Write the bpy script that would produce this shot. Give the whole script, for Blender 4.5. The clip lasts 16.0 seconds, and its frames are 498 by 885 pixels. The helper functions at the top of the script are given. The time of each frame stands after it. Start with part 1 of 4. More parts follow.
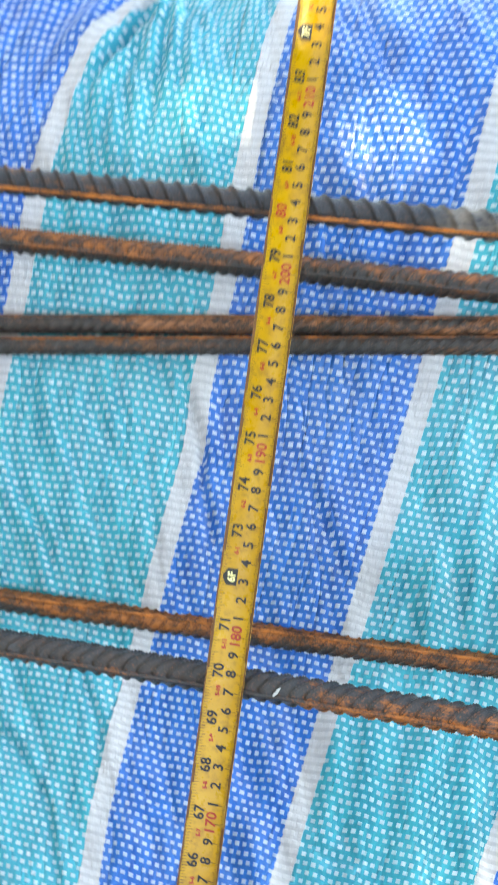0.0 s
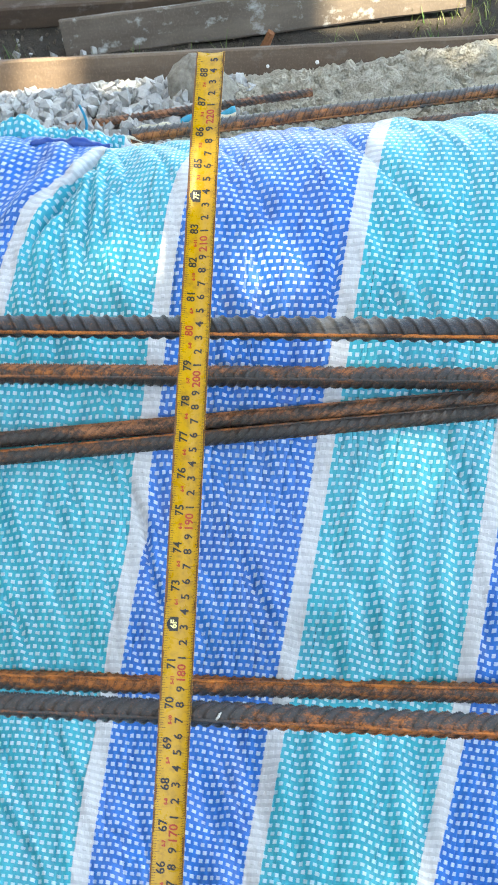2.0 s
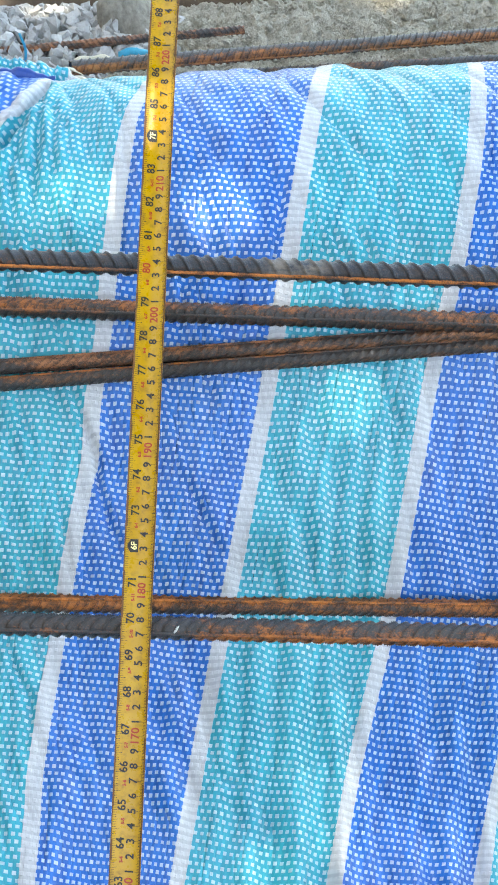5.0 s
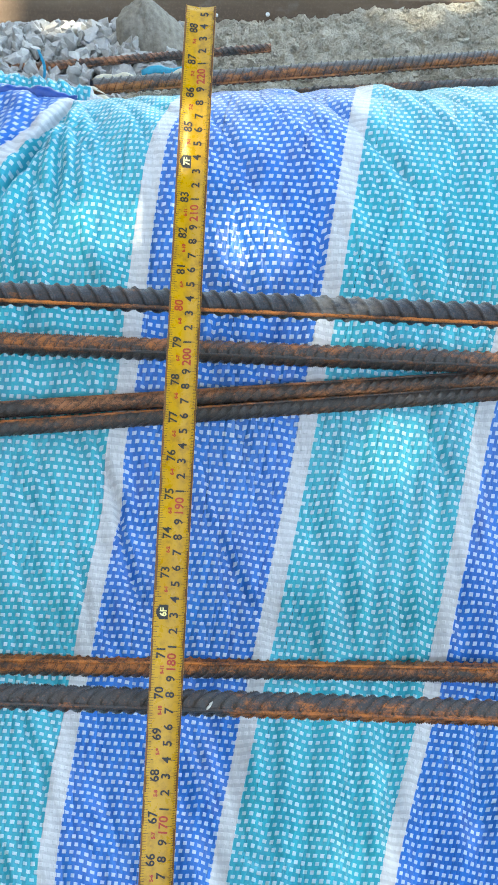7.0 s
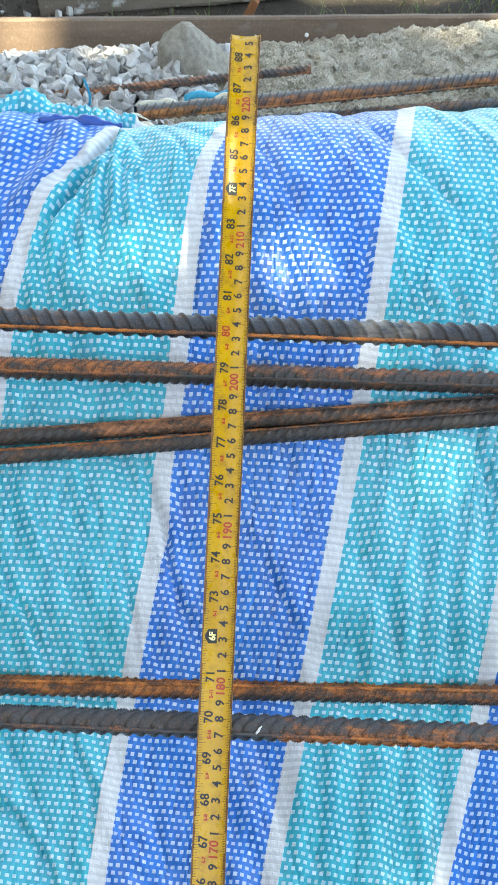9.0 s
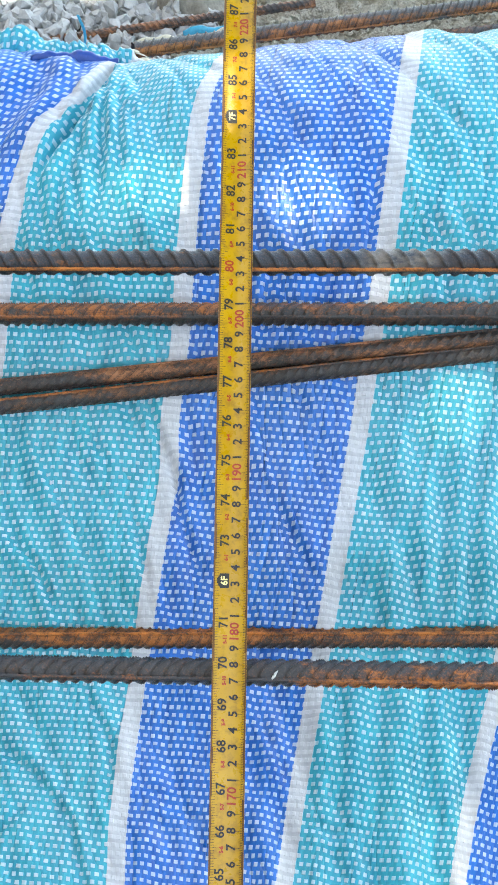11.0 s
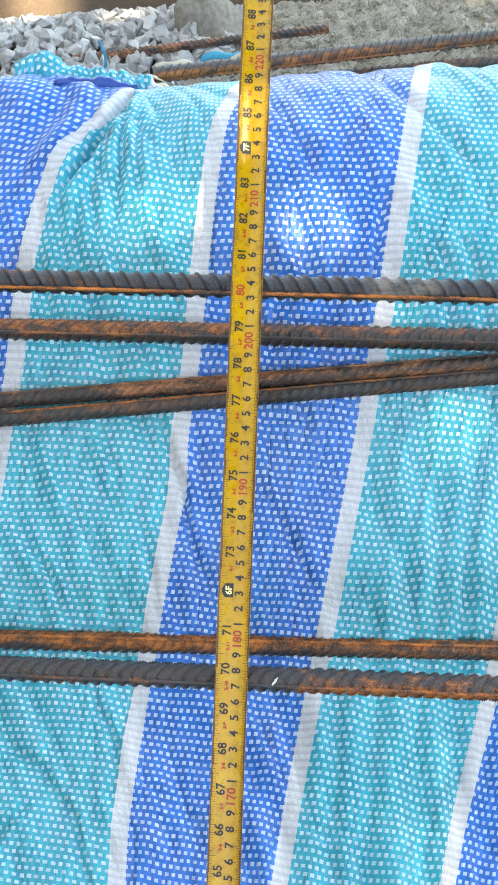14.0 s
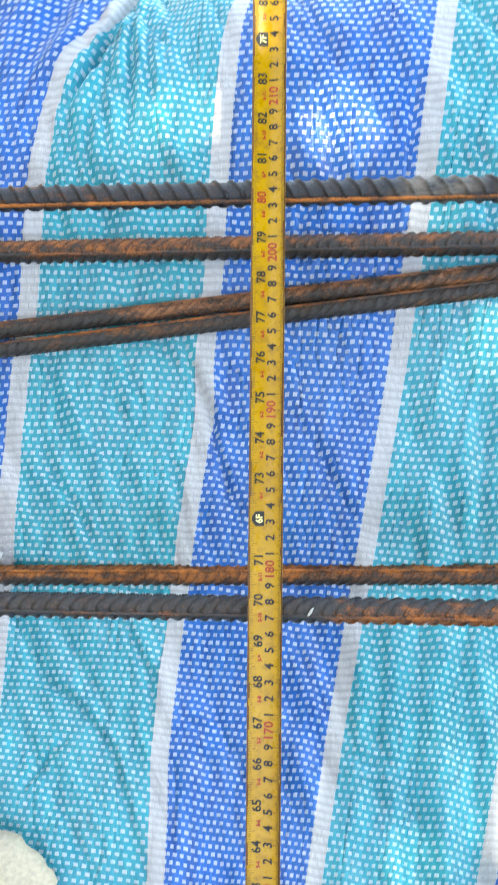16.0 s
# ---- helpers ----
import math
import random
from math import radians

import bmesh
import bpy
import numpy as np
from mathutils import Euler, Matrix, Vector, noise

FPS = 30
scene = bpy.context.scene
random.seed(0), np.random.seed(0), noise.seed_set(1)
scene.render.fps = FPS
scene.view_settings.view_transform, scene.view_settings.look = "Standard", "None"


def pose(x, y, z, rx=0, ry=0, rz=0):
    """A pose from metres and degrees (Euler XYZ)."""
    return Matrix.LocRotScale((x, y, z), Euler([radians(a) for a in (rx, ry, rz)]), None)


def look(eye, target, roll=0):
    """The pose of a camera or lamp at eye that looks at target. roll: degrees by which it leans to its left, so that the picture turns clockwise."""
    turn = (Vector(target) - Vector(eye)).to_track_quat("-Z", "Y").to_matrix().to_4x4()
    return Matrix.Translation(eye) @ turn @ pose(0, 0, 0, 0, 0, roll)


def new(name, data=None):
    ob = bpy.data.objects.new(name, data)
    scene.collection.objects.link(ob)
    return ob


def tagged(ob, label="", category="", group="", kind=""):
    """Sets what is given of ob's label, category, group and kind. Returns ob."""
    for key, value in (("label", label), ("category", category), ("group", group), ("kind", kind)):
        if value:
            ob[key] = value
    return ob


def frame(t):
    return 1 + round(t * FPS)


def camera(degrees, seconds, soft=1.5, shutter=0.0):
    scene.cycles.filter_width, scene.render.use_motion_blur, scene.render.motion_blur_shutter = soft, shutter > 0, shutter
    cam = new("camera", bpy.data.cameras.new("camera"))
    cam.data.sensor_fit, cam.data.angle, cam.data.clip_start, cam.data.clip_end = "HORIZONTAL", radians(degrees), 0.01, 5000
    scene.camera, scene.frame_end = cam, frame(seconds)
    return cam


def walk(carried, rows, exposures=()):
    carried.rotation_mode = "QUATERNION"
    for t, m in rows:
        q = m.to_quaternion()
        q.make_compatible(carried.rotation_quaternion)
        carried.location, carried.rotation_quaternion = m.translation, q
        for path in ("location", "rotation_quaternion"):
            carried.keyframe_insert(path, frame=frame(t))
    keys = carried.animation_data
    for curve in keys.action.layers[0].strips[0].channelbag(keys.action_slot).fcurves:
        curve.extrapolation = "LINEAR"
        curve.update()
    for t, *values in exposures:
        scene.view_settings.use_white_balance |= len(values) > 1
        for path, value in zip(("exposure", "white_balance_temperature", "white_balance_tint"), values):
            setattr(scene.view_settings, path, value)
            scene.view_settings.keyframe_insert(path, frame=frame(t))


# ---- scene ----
cam = camera(30.4, 16.0, shutter=0.5)
PATH = [
    (0, (0.018, -0.017, 1.016), (-0.047, 1.15, -0.607), -2.7),
    (0.5, (0.026, -0.063, 1.073), (-0.044, 1.246, -0.437), -6.2),
    (1, (0.008, -0.108, 1.119), (-0.043, 1.285, -0.315), -6.8),
    (1.5, (0.035, -0.105, 1.097), (0.039, 1.273, -0.352), -6.4),
    (2, (0.043, -0.12, 1.095), (0.078, 1.248, -0.364), -4.4),
    (2.5, (0.015, -0.114, 1.106), (0.112, 1.193, -0.405), 0.2),
    (3, (0.018, -0.129, 1.094), (0.211, 1.081, -0.486), 4.0),
    (3.2, (0.017, -0.135, 1.095), (0.225, 1.056, -0.498), 4.4),
    (5.3, (-0.006, -0.144, 1.127), (0.244, 1.107, -0.414), 3.5),
    (5.5, (-0.01, -0.127, 1.126), (0.24, 1.134, -0.406), 3.6),
    (6, (-0.018, -0.073, 1.092), (0.232, 1.195, -0.434), 4.0),
    (6.5, (-0.02, -0.079, 1.089), (0.231, 1.183, -0.443), 4.1),
    (7, (-0.017, -0.083, 1.094), (0.229, 1.179, -0.437), 3.8),
    (7.5, (-0.017, -0.081, 1.121), (0.22, 1.198, -0.398), 3.1),
    (8, (-0.02, -0.086, 1.132), (0.208, 1.222, -0.363), 2.6),
    (8.5, (-0.023, -0.086, 1.118), (0.165, 1.229, -0.377), 1.2),
    (9, (-0.024, -0.078, 1.102), (0.146, 1.215, -0.415), 0.8),
    (9.5, (-0.025, -0.069, 1.095), (0.126, 1.198, -0.445), 0.3),
    (10, (-0.019, -0.071, 1.091), (0.099, 1.175, -0.469), -1.3),
    (10.2, (-0.02, -0.072, 1.088), (0.1, 1.176, -0.471), -1.5),
    (12.3, (-0.01, -0.085, 1.065), (0.095, 1.135, -0.516), -3.4),
    (12.5, (-0.017, -0.081, 1.07), (0.093, 1.145, -0.506), -2.5),
    (13, (-0.021, -0.081, 1.108), (0.113, 1.161, -0.454), -0.3),
    (13.5, (-0.022, -0.094, 1.118), (0.119, 1.161, -0.433), 0.2),
    (14, (-0.019, -0.09, 1.102), (0.092, 1.16, -0.456), -1.4),
    (14.5, (-0.012, -0.085, 1.091), (0.077, 1.149, -0.481), -2.9),
    (15, (-0.012, -0.077, 1.073), (0.066, 1.141, -0.511), -3.6),
    (15.5, (-0.012, -0.077, 1.077), (0.041, 1.125, -0.521), -4.4),
    (16, (-0.009, -0.074, 1.069), (-0.006, 1.067, -0.574), -7.2),
]
walk(cam, [(t, look(eye, target, roll)) for t, eye, target, roll in PATH], [(0.0, 2.95, 9100, 3), (0.5, 2.90, 9200, 4), (1.0, 2.87, 8200, 1), (3.0, 2.96, 8700, 3), (5.5, 2.77, 8200, 2), (6.5, 2.71, 8000, 0), (8.0, 2.83, 8100, 0), (9.5, 2.84, 8400, 2), (13.0, 2.87, 8700, 4), (16.0, 2.91, 8800, 4)])

# ---------------------------------------------------------------- light
SUN_EL, SUN_AZ = radians(68), radians(318)          # azimuth: from +x towards +y
sun_way = Vector((math.cos(SUN_EL) * math.cos(SUN_AZ), math.cos(SUN_EL) * math.sin(SUN_AZ), math.sin(SUN_EL)))
world = bpy.data.worlds.new("sky")
scene.world = world
world.use_nodes = True
wn = world.node_tree.nodes
sky = wn.new("ShaderNodeTexSky")
sky.sky_type, sky.sun_disc = "NISHITA", False
sky.sun_elevation, sky.sun_rotation = SUN_EL, math.pi / 2 - SUN_AZ
wn["Background"].inputs["Strength"].default_value = 0.15
world.node_tree.links.new(sky.outputs["Color"], wn["Background"].inputs["Color"])
sun = new("sun", bpy.data.lights.new("sun", "SUN"))
sun.data.energy, sun.data.angle, sun.data.color = 4.0, radians(0.53), (1.0, 0.95, 0.87)
sun.matrix_world = look(sun_way * 10, (0, 0, 0))


# ---------------------------------------------------------------- helpers
def part(name, bm, material, parent=None, label="", smooth=True):
    """Link a bmesh as one mesh object, a part of parent."""
    me = bpy.data.meshes.new(name)
    bm.to_mesh(me)
    bm.free()
    if material:
        for m in material if isinstance(material, (list, tuple)) else (material,):
            me.materials.append(m)
    if smooth:
        me.polygons.foreach_set("use_smooth", [True] * len(me.polygons))
    ob = new(name, me)
    if parent:
        ob.parent = parent
    if label:
        tagged(ob, label)
    return ob


def grid_mesh(name, P, uv=None, material=None, parent=None):
    """A mesh from an (n, m, 3) array of places, with an optional (n, m, 2) array of UVs."""
    n, m = P.shape[:2]
    me = bpy.data.meshes.new(name)
    idx = np.arange(n * m).reshape(n, m)
    quads = np.stack([idx[:-1, :-1], idx[:-1, 1:], idx[1:, 1:], idx[1:, :-1]], -1).reshape(-1, 4)
    me.from_pydata(P.reshape(-1, 3).tolist(), [], quads.tolist())
    if uv is not None:
        layer = me.uv_layers.new(name="UVMap")
        layer.data.foreach_set("uv", uv.reshape(-1, 2)[quads.reshape(-1)].astype(np.float32).ravel())
    me.polygons.foreach_set("use_smooth", [True] * len(me.polygons))
    if material:
        me.materials.append(material)
    ob = new(name, me)
    if parent:
        ob.parent = parent
    return ob


class Mat:
    """A node material under construction."""

    def __init__(self, name, rough=0.6, metal=0.0):
        self.m = bpy.data.materials.new(name)
        self.m.use_nodes = True
        self.nt = self.m.node_tree
        self.b = self.nt.nodes["Principled BSDF"]
        self.b.inputs["Roughness"].default_value = rough
        self.b.inputs["Metallic"].default_value = metal

    def node(self, kind, **kw):
        n = self.nt.nodes.new(kind)
        for k, v in kw.items():
            if k == "operation":
                n.operation = v
            elif k == "blend":
                n.data_type, n.blend_type = "RGBA", v
        return n

    def link(self, a, b):
        self.nt.links.new(a, b)

    def put(self, sock, v):
        if isinstance(v, (int, float)):
            sock.default_value = v
        elif isinstance(v, tuple):
            sock.default_value = (*v, 1.0) if len(v) == 3 and sock.type == "RGBA" else v
        else:
            self.link(v, sock)

    def math(self, op, a, b=0.0, c=0.0):
        n = self.node("ShaderNodeMath", operation=op)
        self.put(n.inputs[0], a)
        self.put(n.inputs[1], b)
        self.put(n.inputs[2], c)
        return n.outputs[0]

    def mix(self, f, a, b, blend="MIX"):
        n = self.node("ShaderNodeMix", blend=blend)
        self.put(n.inputs[0], f)
        self.put(n.inputs[6], a)
        self.put(n.inputs[7], b)
        return n.outputs[2]

    def coords(self, which="Object"):
        return self.node("ShaderNodeTexCoord").outputs[which]

    def scaled(self, vec, s):
        n = self.node("ShaderNodeMapping")
        n.inputs["Scale"].default_value = s if isinstance(s, tuple) else (s, s, s)
        self.link(vec, n.inputs["Vector"])
        return n.outputs[0]

    def noise(self, vec, scale, detail=4.0, rough=0.55):
        n = self.node("ShaderNodeTexNoise")
        n.inputs["Scale"].default_value, n.inputs["Detail"].default_value, n.inputs["Roughness"].default_value = scale, detail, rough
        self.link(vec, n.inputs["Vector"])
        return n.outputs["Fac"]

    def ramp(self, f, lo, hi, a=0.0, b=1.0):
        n = self.node("ShaderNodeMapRange")
        for k, v in zip(("Value", "From Min", "From Max", "To Min", "To Max"), (f, lo, hi, a, b)):
            self.put(n.inputs[k], v)
        n.clamp = True
        return n.outputs[0]

    def bump(self, h, strength=0.3, dist=0.002):
        n = self.node("ShaderNodeBump")
        n.inputs["Strength"].default_value, n.inputs["Distance"].default_value = strength, dist
        self.link(h, n.inputs["Height"])
        self.link(n.outputs[0], self.b.inputs["Normal"])

    def colour(self, c):
        self.put(self.b.inputs["Base Color"], c)
        return self.m

    def rough(self, v):
        self.put(self.b.inputs["Roughness"], v)


# ---------------------------------------------------------------- materials
BAND, STRIPE, PITCH = 0.148, 0.0145, 0.0060


def tarp_material():
    """Woven film tape: white weft showing between blue or cyan warp, white stripes between the bands."""
    k = Mat("woven_tarp", 0.38)
    uv = k.node("ShaderNodeUVMap").outputs[0]
    sep = k.node("ShaderNodeSeparateXYZ")
    k.link(uv, sep.inputs[0])
    wob = k.noise(k.scaled(uv, 60.0), 1.0, 2.0)
    wob2 = k.noise(k.scaled(uv, (140.0, 12.0, 1.0)), 1.0, 2.0)
    u = k.math("ADD", sep.outputs[0], k.math("MULTIPLY", k.math("SUBTRACT", wob2, 0.5), 0.0008))
    v = k.math("ADD", sep.outputs[1], k.math("MULTIPLY", k.math("SUBTRACT", wob, 0.5), 0.0009))
    vr = k.math("DIVIDE", v, PITCH)
    row = k.math("FLOOR", vr)
    odd = k.math("MULTIPLY", k.math("FLOORED_MODULO", row, 2.0), 0.5)
    ur = k.math("ADD", k.math("DIVIDE", u, PITCH * 1.02), odd)
    col = k.math("FLOOR", ur)
    comb = k.node("ShaderNodeCombineXYZ")
    k.link(col, comb.inputs[0])
    k.link(row, comb.inputs[1])
    wn_ = k.node("ShaderNodeTexWhiteNoise")
    k.link(comb.outputs[0], wn_.inputs["Vector"])
    rnd = wn_.outputs["Value"]
    wsep = k.node("ShaderNodeSeparateColor")
    k.link(wn_.outputs["Color"], wsep.inputs[0])
    rnd2, rnd3 = wsep.outputs[1], wsep.outputs[2]
    du = k.math("ABSOLUTE", k.math("SUBTRACT", k.math("FRACT", ur), k.math("ADD", 0.475, k.math("MULTIPLY", rnd, 0.05))))
    dv = k.math("ABSOLUTE", k.math("SUBTRACT", k.math("FRACT", vr), 0.5))
    half = k.math("ADD", 0.25, k.math("MULTIPLY", rnd2, 0.05))
    sq = k.math("MULTIPLY", k.ramp(k.math("SUBTRACT", half, du), -0.03, 0.03), k.ramp(k.math("SUBTRACT", k.math("ADD", 0.215, k.math("MULTIPLY", rnd3, 0.05)), dv), -0.03, 0.03))
    # bands
    band = k.math("DIVIDE", sep.outputs[0], BAND)
    near = k.math("ABSOLUTE", k.math("SUBTRACT", band, k.math("ROUND", band)))
    edge = k.math("SUBTRACT", STRIPE / BAND / 2, near)
    nub = k.math("MULTIPLY", odd, 0.009)
    stripe = k.ramp(k.math("ADD", edge, k.math("MULTIPLY", k.ramp(k.math("SUBTRACT", 0.29, dv), -0.03, 0.03), nub)), -0.002, 0.002)
    parity = k.math("FLOORED_MODULO", k.math("FLOOR", band), 2.0)
    tone = k.noise(k.scaled(uv, (90.0, 14.0, 1.0)), 1.0, 3.0)
    big = k.noise(k.scaled(uv, 7.0), 1.0, 3.0)
    fine0 = k.noise(k.scaled(uv, (60.0, 160.0, 1.0)), 1.0, 2.0)
    warp = k.noise(k.scaled(uv, (330.0, 20.0, 1.0)), 1.0, 1.0)
    blue = k.mix(k.ramp(tone, 0.3, 0.7), (0.001, 0.082, 0.37), (0.002, 0.162, 0.60))
    cyan = k.mix(k.ramp(tone, 0.3, 0.7), (0.003, 0.245, 0.345), (0.010, 0.41, 0.52))
    base = k.mix(parity, blue, cyan)
    base = k.mix(k.ramp(warp, 0.4, 0.8, 0.0, 0.22), base, k.mix(parity, (0.03, 0.30, 0.85), (0.05, 0.62, 0.72)))
    base = k.mix(k.ramp(big, 0.5, 0.8, 0.0, 0.12), base, (0.06, 0.42, 0.72))
    white = k.mix(k.ramp(tone, 0.3, 0.7), (0.53, 0.54, 0.56), (0.64, 0.65, 0.67))
    white = k.mix(k.math("MULTIPLY", stripe, k.math("MULTIPLY", k.ramp(dv, 0.2, 0.34, 0.0, 0.6), k.ramp(fine0, 0.35, 0.6, 0.4, 1.0))), white, (0.36, 0.375, 0.41))
    # slack warps show as fine dark lines of dashes
    wcol = k.node("ShaderNodeTexWhiteNoise")
    wcol.noise_dimensions = "1D"
    k.link(k.math("FLOOR", k.math("DIVIDE", sep.outputs[0], PITCH)), wcol.inputs["W"])
    dash = k.math("MULTIPLY", k.math("GREATER_THAN", wcol.outputs["Value"], 0.93), k.math("MULTIPLY", k.math("LESS_THAN", k.math("FRACT", k.math("DIVIDE", u, PITCH)), 0.11), k.math("GREATER_THAN", dv, 0.2)))
    dash = k.math("MULTIPLY", dash, k.ramp(k.noise(k.scaled(uv, 11.0), 1.0, 2.0), 0.45, 0.6, 0.0, 0.75))
    base = k.mix(dash, base, (0.004, 0.02, 0.04))
    white = k.mix(k.math("MULTIPLY", k.math("SUBTRACT", 1.0, stripe), 0.36), white, k.mix(parity, (0.34, 0.60, 0.90), (0.34, 0.74, 0.84)))
    c = k.mix(k.math("MAXIMUM", k.math("MULTIPLY", sq, k.math("ADD", 0.74, k.math("MULTIPLY", rnd3, 0.22))), stripe), base, white)
    def crease(sx, sy, turn, power):
        m = k.node("ShaderNodeMapping")
        m.inputs["Rotation"].default_value = (0, 0, radians(turn))
        m.inputs["Scale"].default_value = (sx, sy, 1.0)
        k.link(uv, m.inputs["Vector"])
        n = k.noise(m.outputs[0], 1.0, 1.0, 0.4)
        r = k.math("SUBTRACT", 1.0, k.math("ABSOLUTE", k.math("MULTIPLY", k.math("SUBTRACT", n, 0.5), 4.0)))
        return k.math("POWER", k.math("MAXIMUM", r, 0.0), power)

    folds = k.math("ADD", crease(30.0, 8.0, 22.0, 9.0), k.math("MULTIPLY", crease(62.0, 14.0, 16.0, 8.0), 0.55))
    folds = k.math("MULTIPLY", folds, k.ramp(big, 0.35, 0.6, 0.35, 1.3))
    dirt = k.noise(k.scaled(uv, 23.0), 1.0, 6.0, 0.7)
    c = k.mix(k.ramp(dirt, 0.62, 0.8, 0.0, 0.25), c, (0.36, 0.34, 0.30))
    k.colour(c)
    k.rough(k.ramp(tone, 0.2, 0.8, 0.24, 0.42))
    k.put(k.b.inputs["Specular IOR Level"], 0.42)
    k.put(k.b.inputs["Sheen Weight"], 0.22)
    k.put(k.b.inputs["Sheen Roughness"], 0.35)
    fine = k.noise(k.scaled(uv, (240.0, 60.0, 1.0)), 1.0, 3.0)
    h = k.math("ADD", k.math("MULTIPLY", sq, 0.35), k.math("SUBTRACT", k.math("MULTIPLY", fine, 0.9), k.math("MULTIPLY", k.math("MULTIPLY", folds, k.math("SUBTRACT", 1.0, stripe)), 1.0)))
    k.bump(h, 0.75, 0.0016)
    return k.m


def rust_material(name, rusty=0.5, black=(0.045, 0.05, 0.058), warm=(0.30, 0.105, 0.028), bare=None, face=0.0, scuff=0.0):
    """Mill scale with rust patches; the first UV is 1 on the cross ribs."""
    k = Mat(name, 0.5, 0.0)
    c = k.coords()
    sep = k.node("ShaderNodeSeparateXYZ")
    k.link(k.node("ShaderNodeUVMap").outputs[0], sep.inputs[0])
    rib = sep.outputs[0]
    big = k.noise(k.scaled(c, (7.0, 55.0, 55.0)), 1.0, 4.0, 0.6)
    mid = k.noise(k.scaled(c, (60.0, 150.0, 150.0)), 1.0, 4.0, 0.65)
    fine = k.noise(c, 700.0, 4.0, 0.7)
    f = k.math("ADD", k.math("ADD", k.math("MULTIPLY", big, 0.6), k.math("MULTIPLY", mid, 0.4)), k.math("MULTIPLY", k.math("SUBTRACT", fine, 0.5), 0.25))
    if bare:                                            # a stretch that kept its scale
        along = k.node("ShaderNodeSeparateXYZ")
        k.link(c, along.inputs[0])
        f = k.math("SUBTRACT", f, k.math("MULTIPLY", k.ramp(along.outputs[0], bare[0], bare[0] + 0.05), k.ramp(along.outputs[0], bare[1], bare[1] + 0.03, 0.20, 0.0)))
    if face:                                            # one long side rusted more than the other
        axes = k.node("ShaderNodeSeparateXYZ")
        k.link(c, axes.inputs[0])
        f = k.math("ADD", f, k.math("MULTIPLY", k.ramp(k.math("ADD", axes.outputs[1], axes.outputs[2]), -0.008, 0.008, -1.0, 1.0), face))
    rust = k.mix(k.ramp(k.math("ADD", k.math("MULTIPLY", mid, 0.6), k.math("MULTIPLY", fine, 0.4)), 0.42, 0.58), tuple(0.16 * v for v in warm), warm)
    scale = k.mix(k.ramp(fine, 0.35, 0.7), black, tuple(1.9 * v for v in black))
    col = k.mix(k.ramp(mid, 0.45, 0.65, 0.0, 0.7), scale, (0.055, 0.034, 0.026))
    col = k.mix(k.ramp(f, 0.66 - 0.30 * rusty, 0.80 - 0.30 * rusty), col, rust)
    col = k.mix(k.ramp(fine, 0.56, 0.70, 0.0, 0.55), col, tuple(0.62 * v for v in warm))
    # contact shade at the foot of each cross rib, put into the colour
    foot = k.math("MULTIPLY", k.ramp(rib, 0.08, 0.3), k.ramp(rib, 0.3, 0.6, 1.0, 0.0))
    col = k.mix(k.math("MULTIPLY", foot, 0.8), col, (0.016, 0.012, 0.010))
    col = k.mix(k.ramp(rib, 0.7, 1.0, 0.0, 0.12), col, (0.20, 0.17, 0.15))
    if scuff:                                           # pale dust rubbed on at one place
        spot = k.node("ShaderNodeSeparateXYZ")
        k.link(c, spot.inputs[0])
        away = k.math("ABSOLUTE", k.math("SUBTRACT", spot.outputs[0], scuff))
        col = k.mix(k.math("MULTIPLY", k.ramp(away, 0.012, 0.032, 0.75, 0.0), k.ramp(mid, 0.35, 0.6)), col, (0.27, 0.225, 0.185))
    k.colour(col)
    k.rough(k.ramp(f, 0.3, 0.8, 0.30, 0.66))
    k.put(k.b.inputs["Metallic"], k.ramp(f, 0.4, 0.6, 0.3 * (1 - rusty), 0.0))
    k.bump(k.math("ADD", fine, k.math("MULTIPLY", mid, 0.8)), 0.7, 0.0007)
    return k.m


def wood_material(name, dark, light, pale=(0.40, 0.385, 0.36), spotty=0.6):
    k = Mat(name, 0.85)
    c = k.coords()
    grain = k.noise(k.scaled(c, (5.0, 90.0, 90.0)), 1.0, 6.0, 0.65)
    big = k.noise(k.scaled(c, (5.0, 16.0, 16.0)), 1.0, 5.0, 0.6)
    speck = k.noise(c, 260.0, 5.0, 0.7)
    spots = k.noise(k.scaled(c, (26.0, 38.0, 38.0)), 1.0, 5.0, 0.65)
    col = k.mix(k.ramp(big, 0.3, 0.7), dark, light)
    col = k.mix(k.ramp(grain, 0.35, 0.7, 0.0, 0.28), col, tuple(v * 0.55 for v in dark))
    col = k.mix(k.ramp(speck, 0.5, 0.8, 0.0, 0.5), col, tuple(v * 1.4 for v in light))
    col = k.mix(k.ramp(spots, 0.56, 0.70, 0.0, spotty), col, pale)
    k.colour(col)
    k.bump(k.math("ADD", grain, k.math("MULTIPLY", speck, 0.5)), 0.4, 0.0012)
    return k.m


def stone_material(name, dark, light, scale=90.0):
    k = Mat(name, 0.9)
    c = k.coords()
    n = k.noise(c, scale, 6.0, 0.7)
    i = k.node("ShaderNodeNewGeometry").outputs["Random Per Island"]
    col = k.mix(k.ramp(n, 0.3, 0.7), dark, light)
    col = k.mix(k.ramp(i, 0.0, 1.0, 0.0, 0.45), col, tuple(0.55 * v for v in dark))
    k.colour(col)
    k.bump(n, 0.6, 0.002)
    return k.m


